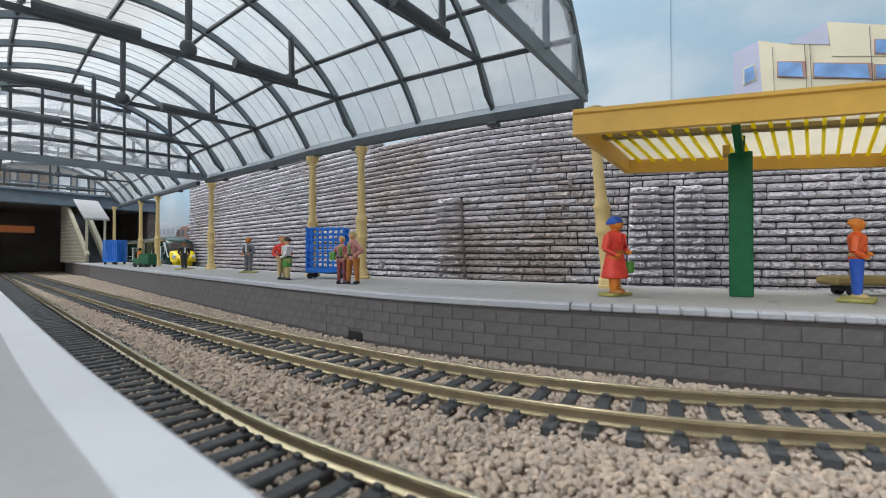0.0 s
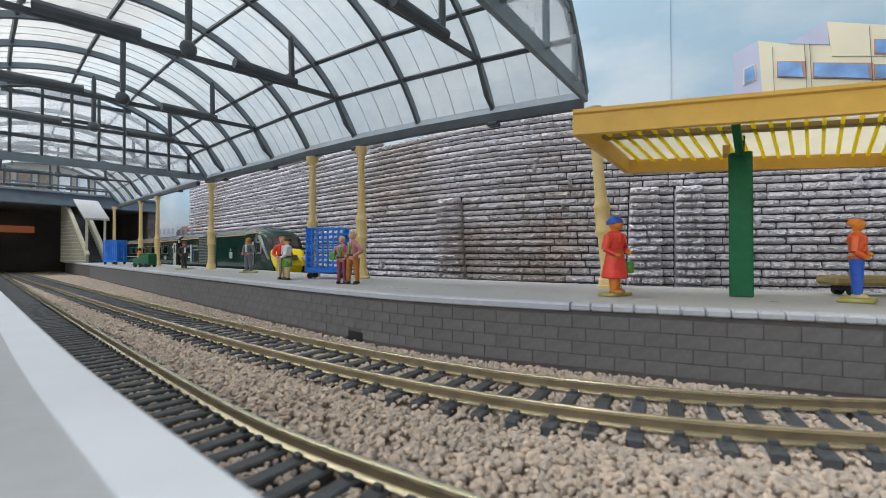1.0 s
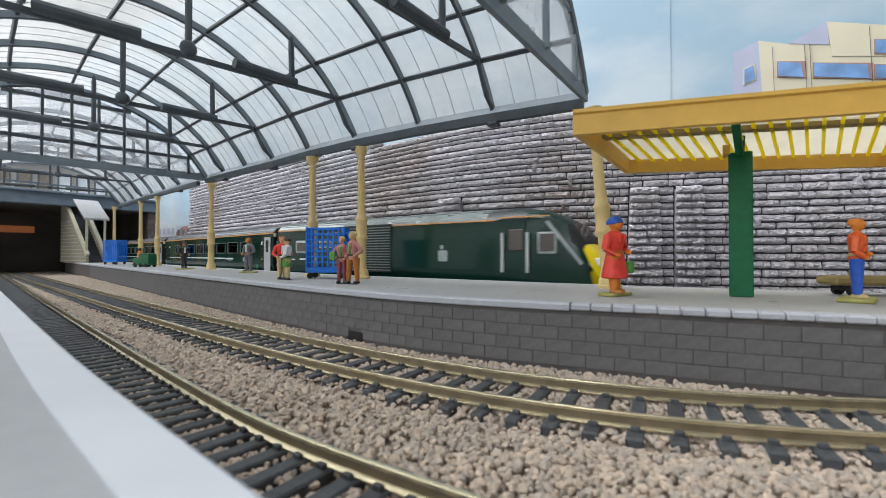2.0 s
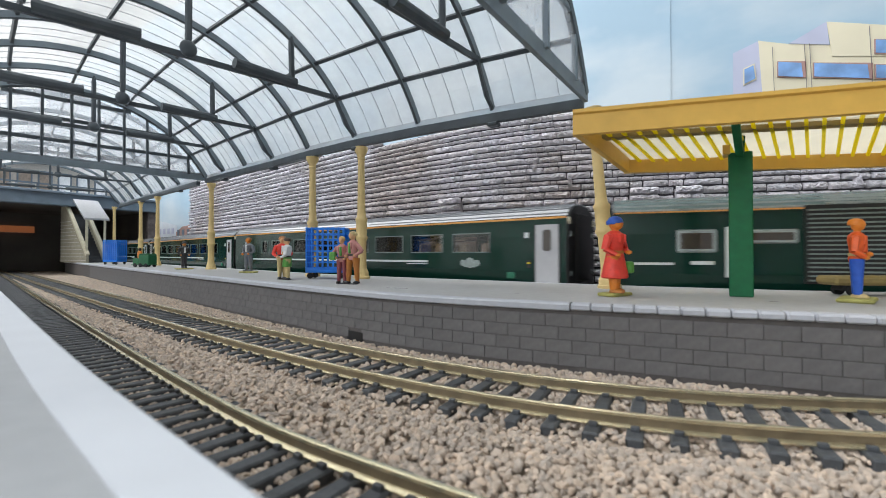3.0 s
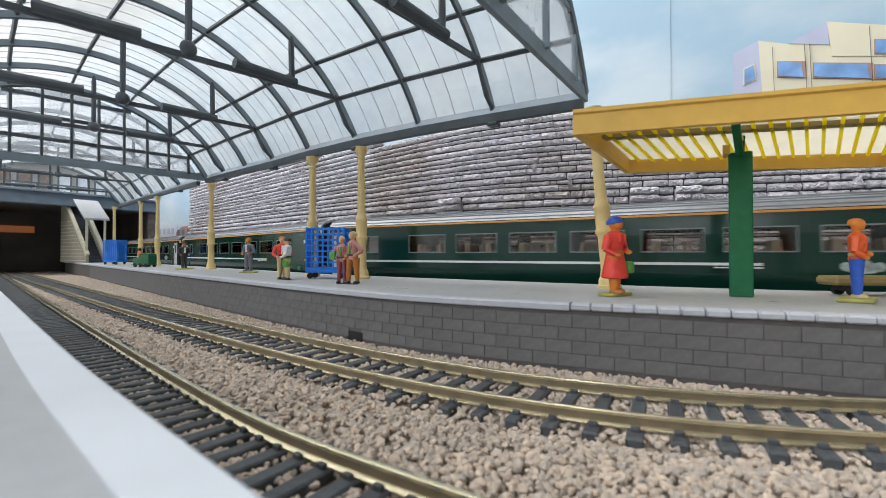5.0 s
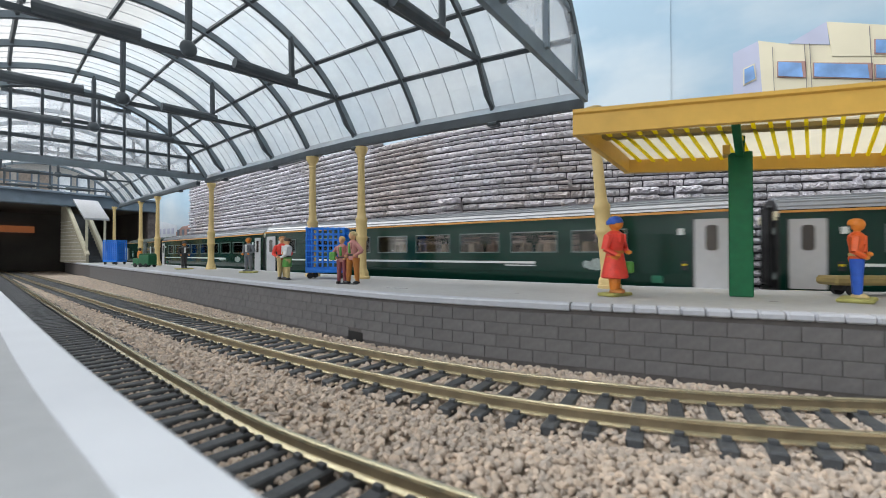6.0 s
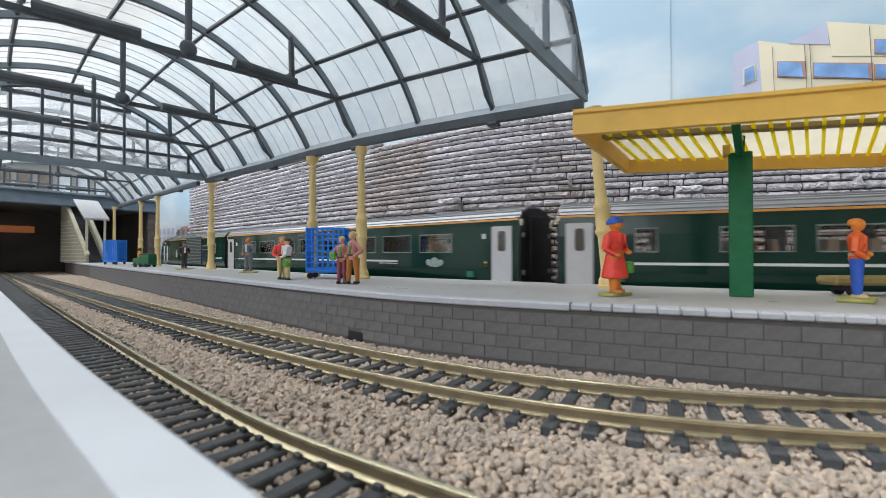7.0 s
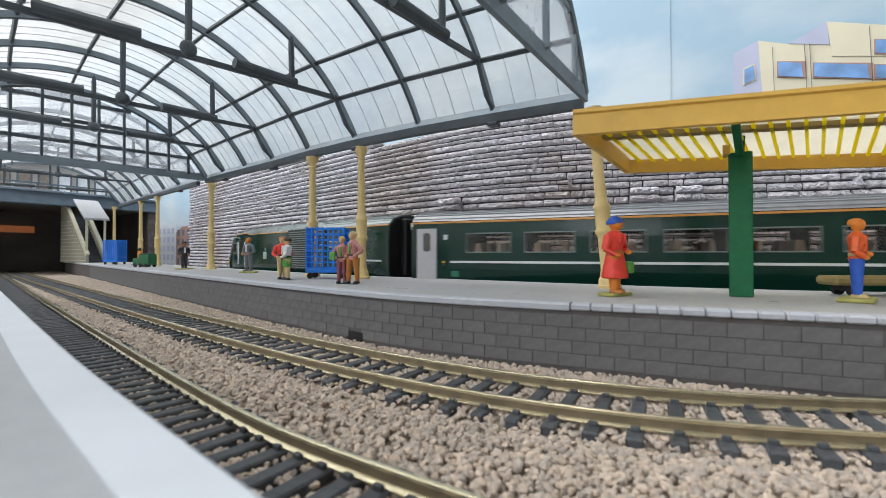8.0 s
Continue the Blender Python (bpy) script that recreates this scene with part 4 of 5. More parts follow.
def tug(x, y, turn, k):
    t = empty("platform_tug", at(x, y, TOP, 0, 0, turn) @ Matrix.Scale(k, 4), label="small green platform tractor with a driver's seat", category="tractor")
    part("body", box(bmesh.new(), -4, 14, -7, 7, 3.5, 17, bevel=1.2), M_GREEN_CART, t)
    part("bonnet", box(bmesh.new(), -14, -3, -6.5, 6.5, 3.5, 12, bevel=1.0), M_GREEN_CART, t)
    part("lid", box(bmesh.new(), -3, 13.5, -6.4, 6.4, 17, 18.6, bevel=0.6), M_GREEN_CART, t)
    for sx in (-9, 0, 9.5):
        for sy in (-6.4, 6.4):
            part("wheel", rod(bmesh.new(), (sx, sy - 0.9, 2.6), (sx, sy + 0.9, 2.6), 2.6, 16), M_RUBBER, t)
    part("footplate", box(bmesh.new(), -15.5, 14.5, -6.8, 6.8, 2.8, 3.8, bevel=0.3), M_GREEN_CART, t)
    bm = bmesh.new()
    lathe(bm, [(2.6, 12.1), (3.0, 15), (3.4, 20), (1.6, 22.5)], -8.5, 0, 12, 1, 0.8)
    lathe(bm, [(0.9, 22.2), (1.9, 23.4), (1.9, 25.4), (0.7, 26.6)], -8.5, 0, 12, 1, 1, slot=1)
    d = part("figurine", bm, (ORANGE, HAIR), smooth=True)
    d.matrix_basis = at(x, y, TOP, 0, 0, turn) @ Matrix.Scale(k, 4)
    tagged(d, "seated figurine in orange on the green tractor", "figurine", "painted figures on the platform")


tug(-497, 203, 20, 0.74)


def bench(x, y, turn):
    t = empty("luggage_barrow", at(x, y, TOP, 0, 0, turn), label="low tan wooden platform barrow on dark wheels", category="barrow")
    part("deck", box(bmesh.new(), -16, 16, -4.5, 4.5, 3.4, 6.3, bevel=0.8), M_TAN, t)
    for sx in (-10, 8):
        bm = bmesh.new()
        for sy in (-3, 3):
            rod(bm, (sx, sy - 0.7, 1.7), (sx, sy + 0.7, 1.7), 1.7, 14)
        box(bm, sx - 2.6, sx + 2.6, -2.6, 2.6, 1.6, 3.5, bevel=0.4)
        part("axle_and_wheels", bm, M_RUBBER, t)


bench(42, 190, 27)

# ---- far end: overbridge, concourse, stairs, painted town ----
M_GIRDER = mat("blue_grey_girder", (0.13, 0.17, 0.215), 0.6, vary=0.22, scale=60, stain=(0.07, 0.08, 0.10), stain_scale=30, stain_amount=0.6)
M_CONC = mat("beige_concourse_wall", (0.52, 0.48, 0.44), 0.7, vary=0.12)
M_TUNNEL_SHADE = mat("tunnel_shade", (0.13, 0.115, 0.10), 0.9, vary=0.2, scale=20)
M_PIER = mat("dark_pier_brick", (0.11, 0.09, 0.085), 0.9, vary=0.35, scale=120)
M_CONC_BROWN = mat("brown_window_blind", (0.30, 0.24, 0.20), 0.7, vary=0.2)
M_STAIR = mat("buff_planked_stair_wall", (0.30, 0.275, 0.21), 0.75, vary=0.12, scale=150)
M_STAIR_RAIL = mat("pale_stair_string", (0.52, 0.48, 0.36), 0.6)
M_CANOPY_GREY = mat("grey_stair_roof", (0.36, 0.36, 0.37), 0.6, vary=0.08)
M_TREAD = mat("dark_stair_tread", (0.05, 0.055, 0.065), 0.7)
M_PANE = mat("pale_window", (0.82, 0.84, 0.87), 0.2, vary=0.1)
M_PANE_BLUE = mat("painted_blue_window", (0.16, 0.32, 0.62), 0.4, vary=0.35, scale=60)
M_PAINTED_CREAM = mat("painted_cream_wall", (0.70, 0.64, 0.48), 0.6, vary=0.06, scale=30)
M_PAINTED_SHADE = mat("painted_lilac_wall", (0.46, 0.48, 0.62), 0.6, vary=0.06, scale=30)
M_PAINTED_LINE = mat("painted_grey_line", (0.24, 0.22, 0.22), 0.7)
M_PAINTED_BRICK = mat("painted_pink_brick", (0.40, 0.24, 0.21), 0.7, vary=0.15, scale=60)
M_PAINTED_WHITE = mat("painted_white_block", (0.60, 0.64, 0.70), 0.7, vary=0.08, scale=60)


def overbridge():
    b = empty("overbridge", label="blue-grey station overbridge above dark tunnel openings", category="bridge")
    x = -885
    part("girder", box(bmesh.new(), x, x + 16, 60, 376, 45 + 76, 45 + 95, bevel=1.2), M_GIRDER, b)
    part("girder_flange", box(bmesh.new(), x + 1, x + 20, 60, 376, 45 + 94, 45 + 98, bevel=0.8), M_GIRDER, b)
    # Soffit, sides and back carry the dark under the bridge in their colour.
    part("soffit", box(bmesh.new(), x - 1610, x, 60, 376, 45 + 77, 45 + 84), M_TUNNEL_SHADE, b)
    part("tunnel_back", box(bmesh.new(), x - 217, x - 207, 60, 320, 10, 45 + 77), M_TUNNEL_SHADE, b)
    part("tunnel_side", box(bmesh.new(), x - 1610, x, 368, 376, 10, 45 + 77), M_TUNNEL_SHADE, b)
    part("tunnel_side", box(bmesh.new(), x - 207, x, 50, 60, 10, 45 + 77), M_TUNNEL_SHADE, b)
    part("tunnel_side", box(bmesh.new(), x - 1610, x - 217, 320, 328, 10, 45 + 77), M_TUNNEL_SHADE, b)
    part("tunnel_back", box(bmesh.new(), x - 1618, x - 1610, 320, 376, 10, 45 + 77), M_TUNNEL_SHADE, b)
    part("pier", box(bmesh.new(), x, x + 10, 362.5, 376, 10, 45 + 76, bevel=0.5), M_PIER, b, "dark weathered brick pier")
    part("lit_slot", box(bmesh.new(), x - 206, x - 202, 205, 259, 45 + 40, 45 + 52), glow("warm_slot_light", (0.40, 0.13, 0.045), 0.3), b, "dim orange lit slot")
    bm = bmesh.new()
    bar(bm, (x + 12, 60, 45 + 108), (x + 12, 376, 45 + 108), 2, 2.4)
    part("handrail", bm, M_GIRDER, b)
    for i in range(14):
        part("post", box(bmesh.new(), x + 11, x + 13, 66 + i * 24, 68 + i * 24, 45 + 97, 45 + 109), M_GIRDER, b)
    h = empty("concourse_building", label="beige concourse building with pale windows on the bridge", category="building")
    part("wall", box(bmesh.new(), x - 100, x - 50, 60, 360, 45 + 84, 45 + 150), M_CONC, h)
    part("roof", box(bmesh.new(), x - 108, x - 40, 55, 366, 45 + 150, 45 + 156, bevel=1), M_GIRDER, h)
    rng = random.Random(2)
    for i in range(11):
        y = 76 + i * 25
        bm = box(bmesh.new(), x - 50, x - 47, y, y + 18, 45 + 104, 45 + 106)
        box(bm, x - 50, x - 47, y, y + 18, 45 + 134, 45 + 136)
        box(bm, x - 50, x - 47, y, y + 1.6, 45 + 106, 45 + 134)
        box(bm, x - 50, x - 47, y + 16.4, y + 18, 45 + 106, 45 + 134)
        fr = part("window_frame", bm, M_GIRDER, h)
        part("pane", box(bmesh.new(), x - 50, x - 49, y + 1.6, y + 16.4, 45 + 106, 45 + 134), M_PANE if rng.random() < 0.65 else M_CONC_BROWN, fr)


def stairs():
    s = empty("footbridge_stairs", label="buff planked covered staircase down to the platform end", category="stairs")
    x0, x1 = -806, -888            # foot and head
    y0, y1 = 249, 274.5
    n = 16
    for i in range(n):
        xa = x0 + (x1 - x0) * i / n
        part("tread", box(bmesh.new(), xa + (x1 - x0) / n, xa, y0 + 3, y1 - 3, TOP + i * 4.9, TOP + (i + 1) * 4.9, bevel=0.4), M_TREAD, s)
    for y in (y0, y1 - 3):
        bm = bmesh.new()
        rings(bm, [[(x0 + 6, yy, TOP), (x0 + 5, yy, TOP + 11), (x1, yy, TOP + 92), (x1 - 22, yy, TOP + 92), (x1 - 22, yy, TOP)] for yy in (y, y + 3)])
        part("side_wall", bm, M_STAIR, s)
        bm = bar(bmesh.new(), (x0 + 6, y + 1.5, TOP + 12.5), (x1, y + 1.5, TOP + 93), 4.5, 4)
        part("string", bm, M_STAIR_RAIL, s)
        part("roof_post", box(bmesh.new(), x0 + 1, x0 + 3, y, y + 3, TOP + 10, TOP + 66, bevel=0.3), M_STAIR_RAIL, s)
    bm = bmesh.new()
    rings(bm, [[(x0 + 6, y, TOP + 65), (x0 + 6, y, TOP + 68), (x0 - 40, y, TOP + 99), (x0 - 40, y, TOP + 96)] for y in (y0 - 3, y1 + 3)])
    part("stair_roof", bm, M_CANOPY_GREY, s, "plain grey pitched stair roof")
    bm = bmesh.new()
    for i in range(12):
        z = TOP + 3 + i * 5.6
        box(bm, x0 + 3 - i * 5.6, x1 - 22, y0 - 0.6, y0 + 0.2, z, z + 0.8)
    part("plank_lines", bm, M_CONC, s)


def painted_town():
    t = empty("painted_building", label="cream office block with blue windows painted on the backdrop", category="painted building", kind="structure")

    def panel(name, pts, m, y, parent=t, d=0.6):
        bm = bmesh.new()
        rings(bm, [[(x, yy, z + 45) for x, z in pts] for yy in (y, y + d)])
        return part(name, bm, m, parent)
    k = 439.0
    panel("end_wall", [(9.0, 110), (9.0, 170.7), (26.5, 176.5), (30.0, 110)], M_PAINTED_SHADE, k)
    panel("wall", [(30.0, 110), (26.5, 176.5), (47.0, 168.2), (70.0, 161.6), (160, 140), (160, 90)], M_PAINTED_CREAM, k - 0.8)
    panel("roof_block", [(46.3, 168.6), (69.0, 179.5), (70.6, 161.2)], M_PAINTED_SHADE, k - 1.6)
    panel("roof_block", [(69.0, 179.5), (104, 166.5), (160, 146), (160, 130), (72, 152)], M_PAINTED_CREAM, k - 1.6)

    def fall(x):
        return -0.26 * (x - 39.3)
    for a, b, top, low in ((39.3, 55.8, 155.1, 143.7), (61.4, 93.6, 154.5, 144.1), (96.1, 128, 153.9, 144.4), (96.0, 128, 172.4, 162.8)):
        panel("window_surround", [(a - 0.8, low - 0.8 + fall(a)), (a - 0.8, top + 0.8 + fall(a)), (b + 0.8, top + 0.8 + fall(b)), (b + 0.8, low - 0.8 + fall(b))], M_PAINTED_BRICK, k - 2.2)
        panel("window", [(a, low + fall(a)), (a, top + fall(a)), (b - 2.2, top + fall(b)), (b - 1.2, low + fall(b))], M_PANE_BLUE, k - 2.8)
    panel("window_surround", [(16.0, 141.2), (16.0, 155.6), (23.8, 158.4), (25.2, 144.6)], M_PAINTED_CREAM, k - 0.8)
    panel("window", [(16.9, 142.6), (16.9, 154.6), (23.0, 156.8), (24.3, 145.6)], M_PANE_BLUE, k - 1.4)
    for x, lean in ((37.0, 1.6), (57.3, 1.8), (60.4, 1.8), (94.6, 2.0)):
        z = 168 + fall(x) * 0.55 if x < 90 else 169.0
        panel("wall_line", [(x, 110), (x - lean, z), (x - lean + 0.35, z), (x + 0.35, 110)], M_PAINTED_LINE, k - 2.2)
    t2 = empty("painted_building", label="pink brick warehouse painted on the backdrop", category="painted building", kind="structure")
    y = 436.0
    panel("wall", [(-930, -40), (-930, 44), (-905, 55), (-880, 57), (-850, 50), (-850, -40)], M_PAINTED_BRICK, y, t2)
    for i in range(4):
        for j in range(4):
            panel("window", [(-924 + i * 19, -20 + j * 19), (-924 + i * 19, -8 + j * 19), (-916 + i * 19, -8 + j * 19), (-916 + i * 19, -20 + j * 19)], M_GIRDER, y - 0.8, t2)
    t3 = empty("painted_building", label="pale grey office block painted on the backdrop", category="painted building", kind="structure")
    panel("wall", [(-1010, -40), (-1010, 70), (-975, 66), (-930, 58), (-930, -40)], M_PAINTED_WHITE, y + 1.2, t3)
    for i in range(4):
        for j in range(5):
            panel("window", [(-1004 + i * 18, -30 + j * 18), (-1004 + i * 18, -19 + j * 18), (-995 + i * 18, -19 + j * 18), (-995 + i * 18, -30 + j * 18)], M_PAINTED_SHADE, y + 0.4, t3)


overbridge()
stairs()
painted_town()

# ---- the train ----
HALF = 17.2        # half width of the bodies
SOLE, CANT, ROOF = 29.0, 62.2, 68.4
SILL, HEAD = 46.2, 55.4        # window openings


def body_section(x, k=1.0, top=ROOF, sole=SOLE):
    """Half-barrel section of a coach body, in the vehicle's space, z from the baseboard."""
    side = HALF * k
    return [(x, -side * 0.93, sole), (x, -side, sole + 8), (x, -side, CANT - 9), (x, -side * 0.965, CANT), (x, -side * 0.80, CANT + (top - CANT) * 0.55), (x, -side * 0.45, CANT + (top - CANT) * 0.92), (x, 0, top),
            (x, side * 0.45, CANT + (top - CANT) * 0.92), (x, side * 0.80, CANT + (top - CANT) * 0.55), (x, side * 0.965, CANT), (x, side, CANT - 9), (x, side, sole + 8), (x, side * 0.93, sole)]


def flat_panel(bm, x0, x1, z0, z1, y, d=0.4, slot=0):
    box(bm, x0, x1, y - d, y + d, z0, z1, slot=slot)


def flat_panel_new(x0, x1, z0, z1, y, d=0.4):
    return box(bmesh.new(), x0, x1, y - d, y + d, z0, z1)


def side_y(z):
    """Half width of the body side at height z."""
    return HALF * float(np.interp(z, (SOLE, SOLE + 8, CANT - 9, CANT), (0.93, 1.0, 1.0, 0.965)))


def roof_z(y):
    return float(np.interp(abs(y) / HALF, (0, 0.45, 0.80, 0.965), (ROOF, CANT + (ROOF - CANT) * 0.92, CANT + (ROOF - CANT) * 0.55, CANT)))


def rounded_slab(bm, x0, x1, z0, z1, ya, yb, r, slot=0):
    """An upright slab with rounded corners, between the planes ya and yb."""
    pts = []
    for cx, cz, a0 in ((x1 - r, z1 - r, 0), (x0 + r, z1 - r, 90), (x0 + r, z0 + r, 180), (x1 - r, z0 + r, 270)):
        for k in range(4):
            a = radians(a0 + 30 * k)
            pts.append((cx + r * math.cos(a), cz + r * math.sin(a)))
    return rings(bm, [[(x, y, z) for x, z in pts] for y in (ya, yb)], slot=slot)


def pierced_side(L, openings, s):
    """The body side as a thin shell with real window openings."""
    xs = sorted({-L, L, *(e for o in openings for e in o)})
    zs = (SOLE, SOLE + 8, SILL, CANT - 9, HEAD, CANT)
    bm = bmesh.new()
    grid = {}
    for i, x in enumerate(xs):
        for j, z in enumerate(zs):
            for k, d in enumerate((0.0, 1.1)):
                grid[i, j, k] = bm.verts.new((x, s * (side_y(z) - d), z))
    solid = {(i, j) for i in range(len(xs) - 1) for j in range(5) if not (j in (2, 3) and any(a <= xs[i] and xs[i + 1] <= b for a, b in openings))}
    for i, j in solid:
        for k in (0, 1):
            bm.faces.new((grid[i, j, k], grid[i + 1, j, k], grid[i + 1, j + 1, k], grid[i, j + 1, k]))
        for di, dj, p, q in ((-1, 0, (i, j), (i, j + 1)), (1, 0, (i + 1, j), (i + 1, j + 1)), (0, -1, (i, j), (i + 1, j)), (0, 1, (i, j + 1), (i + 1, j + 1))):
            if (i + di, j + dj) not in solid:
                bm.faces.new((grid[(*p, 0)], grid[(*q, 0)], grid[(*q, 1)], grid[(*p, 1)]))
    return bm


def shared(name, bm, material):
    """Mesh data alone, for pieces that repeat."""
    ob = part(name, bm, material)
    me = ob.data
    bpy.data.objects.remove(ob)
    return me


def seat_meshes():
    bm = box(bmesh.new(), -2.4, 2.4, -5.0, 5.0, 36.2, 41.5, bevel=0.5)
    rings(bm, [[(x, y, z) for x, z in ((-2.6, 41.0), (-1.0, 41.0), (-1.7, 50.2), (-2.3, 50.8), (-3.0, 50.2))] for y in (-4.9, -0.3)])
    rings(bm, [[(x, y, z) for x, z in ((-2.6, 41.0), (-1.0, 41.0), (-1.7, 50.2), (-2.3, 50.8), (-3.0, 50.2))] for y in (0.3, 4.9)])
    seat = shared("seat", bm, M_SEAT)
    bm = box(bmesh.new(), -3.4, 3.4, -4.8, 4.8, 45.2, 45.8, bevel=0.2)
    box(bm, -0.5, 0.5, -0.6, 0.6, 36.2, 45.3)
    return seat, shared("table", bm, M_TABLE)


SEAT_MESH, TABLE_MESH = seat_meshes()
FRONT_GAP = 40.0       # front end of the body to the first window
WINDOW, BAY = 23.0, 30.4


def coach(length, label, bays, small=None, rear_door=True):
    """A coach along x, front at +x, near side at -y; bays windows counted from the front, and perhaps one small one near the rear."""
    c = empty("passenger_coach", label=label, category="train coach", group="coaches of the train")
    L = length / 2
    big = [(L - FRONT_GAP - WINDOW - BAY * i, L - FRONT_GAP - BAY * i) for i in range(bays)]
    openings = big + ([(-L + small, -L + small + 8.0)] if small else [])
    bm = rings(bmesh.new(), [[(x, y, roof_z(y) + 0.25) for _, y, _z in body_section(0)[3:10]] for x in (-L - 0.4, -L * 0.5, 0, L * 0.5, L + 0.4)])
    roof_ob = part("roof", bm, M_TRAIN_ROOF, c, "ribbed grey roof", smooth=False)
    for yy in (-15.6, -14.0, -11.5, -9, -6.0, 6, 9, 11.5, 14.0, 15.6):
        zz = roof_z(yy)
        part("roof_rib", box(bmesh.new(), -L, L, yy - 0.22, yy + 0.22, zz - 0.3, zz + 0.6), M_TRAIN_ROOF, roof_ob)
    part("underframe", box(bmesh.new(), -L + 2, L - 2, -HALF * 0.84, HALF * 0.84, RAIL + 4, SOLE + 0.3, bevel=0.5), M_TRAIN_SKIRT, c)
    part("cabin_floor", box(bmesh.new(), -L + 0.5, L - 0.5, -HALF + 2, HALF - 2, 34.6, 36.1), M_SEAT_BLUE, c)
    # seats face to face across tables, one bay to a window
    for a, b in big:
        for s in (-1, 1):
            y = s * 9.6
            for dx, turn in ((-9.3, 180), (-3.2, 0), (2.8, 180), (9.0, 0)):
                if (int(a * 7 + dx * 3 + s) % 5):
                    same_part("seat", SEAT_MESH, c, at((a + b) / 2 + dx, y, 0, 0, 0, turn))
            same_part("table", TABLE_MESH, c, at(b + 3.7, y, 0))
    for x in (-L + 20, L - 20):
        part("partition", box(bmesh.new(), x - 0.5, x + 0.5, -HALF + 2, HALF - 2, 36.2, CANT), M_TABLE, c)
    for s in (-1, 1):
        y = s * (HALF + 0.05)
        part("body_side", pierced_side(L, openings, s), M_TRAIN, c)
        part("gold_line", flat_panel_new(-L, L, CANT - 1.0, CANT - 0.1, y * 0.970), M_GOLD, c)
        part("waist_line", flat_panel_new(-L + 22, L - 81, 40.4, 41.5, y), M_LINE, c)
        part("waist_line", flat_panel_new(L - 97, L - 81, 39.3, 39.8, y), M_LINE, c)
        for a, b in openings:
            bm = bmesh.new()
            for x0, x1, z0, z1 in ((a - 0.4, b + 0.4, HEAD, HEAD + 0.5), (a - 0.4, b + 0.4, SILL - 0.5, SILL), (a - 0.35, a, SILL, HEAD), (b, b + 0.35, SILL, HEAD)):
                flat_panel(bm, x0, x1, z0, z1, y, 0.3)
            fr = part("window", bm, M_FRAME, c)
            part("pane", flat_panel_new(a, b, SILL, HEAD, s * (HALF - 0.5), 0.15), M_COACH_GLASS, fr)
            if b - a > 10:
                part("vent_bar", flat_panel_new(a, b, HEAD - 2.6, HEAD - 2.3, s * (HALF - 0.2), 0.2), M_BLACK, fr)
        for xd in ((-L + 2.8,) if rear_door else ()) + (L - 3.2 - 11.4,):
            bm = rounded_slab(bmesh.new(), xd, xd + 11.4, SOLE + 2.6, 58.6, y - 0.35, y + 0.35, 0.7)
            dr = part("door", bm, M_DOOR, c, "pale grey door")
            part("pane", rounded_slab(bmesh.new(), xd + 3.8, xd + 7.8, 46.4, 56.2, y - 0.6, y + 0.6, 1.2), M_DARK_GLASS, dr)
            bm = bmesh.new()
            rounded_slab(bm, xd - 0.5, xd - 0.05, SOLE + 2.2, 59.1, y - 0.2, y + 0.2, 0.2)
            rounded_slab(bm, xd + 11.45, xd + 11.9, SOLE + 2.2, 59.1, y - 0.2, y + 0.2, 0.2)
            part("door_seal", bm, M_BLACK, dr)
            part("step", box(bmesh.new(), xd, xd + 11.4, y - 0.7, y + 0.7, SOLE + 1.0, SOLE + 2.0), M_YELLOW, dr, "yellow step edge")
        for a, z0, z1, m in ((-L + 18.3, 52.6, 55.2, M_LINE), (L - 20.4, 52.6, 55.2, M_LINE)):
            part("notice", flat_panel_new(a, a + 2.2, z0, z1, y, 0.3), m, c)
        for a in (-L + 17.5, L - 19.0):
            part("lock_panel", flat_panel_new(a, a + 1.8, 38.6, 42.2, y, 0.3), M_TRAIN_SKIRT, c)
            part("lock_panel", flat_panel_new(a + 0.2, a + 1.6, 40.4, 41.2, y, 0.45), M_YELLOW, c)
        bm = bmesh.new()
        cx = L - 52
        for dx, dz, r in ((-4.4, 0.2, 1.7), (-2.4, -0.2, 1.9), (0, 0.3, 2.7), (2.4, -0.2, 1.9), (4.4, 0.2, 1.7)):
            rod(bm, (cx + dx, y - 0.3, 40.2 + dz), (cx + dx, y + 0.3, 40.2 + dz), r, 14)
        part("crest", bm, M_CREST, c, "pale crest")
        for a in (L - 30.0, -L + 22.5):
            part("equipment_label", rounded_slab(bmesh.new(), a, a + 4.2, 33.2, 36.2, y * 0.985 - 0.35, y * 0.985 + 0.35, 0.6), M_GREEN_PANEL, c, "small green panel")
    for s in (-1, 1):
        bm = box(bmesh.new(), s * L, s * (L + 1.6), -7.5, 7.5, SOLE + 3, CANT + 2, bevel=0.7)
        part("gangway", bm, M_BLACK, c, "black corridor bellows")
        bm = rings(bmesh.new(), [[(s * (L + d), y * 0.985, SOLE + (z - SOLE) * 0.985) for _, y, z in body_section(0)] for d in (-0.3, 0.9)])
        part("end_wall", bm, M_BLACK, c)
        for sy in (-1, 1):
            part("end_lamp", box(bmesh.new(), s * (L + 0.3), s * (L + 1.4), sy * HALF * 0.9 - 1, sy * HALF * 0.9 + 1, CANT - 3.6, CANT - 0.4, bevel=0.2), M_PAINTED_CREAM, c)
            for z in (35.0, 53.0):
                part("end_socket", box(bmesh.new(), s * (L + 0.3), s * (L + 1.3), sy * HALF * 0.78 - 1, sy * HALF * 0.78 + 1, z, z + 2.4, bevel=0.2), M_LOUVRE, c)
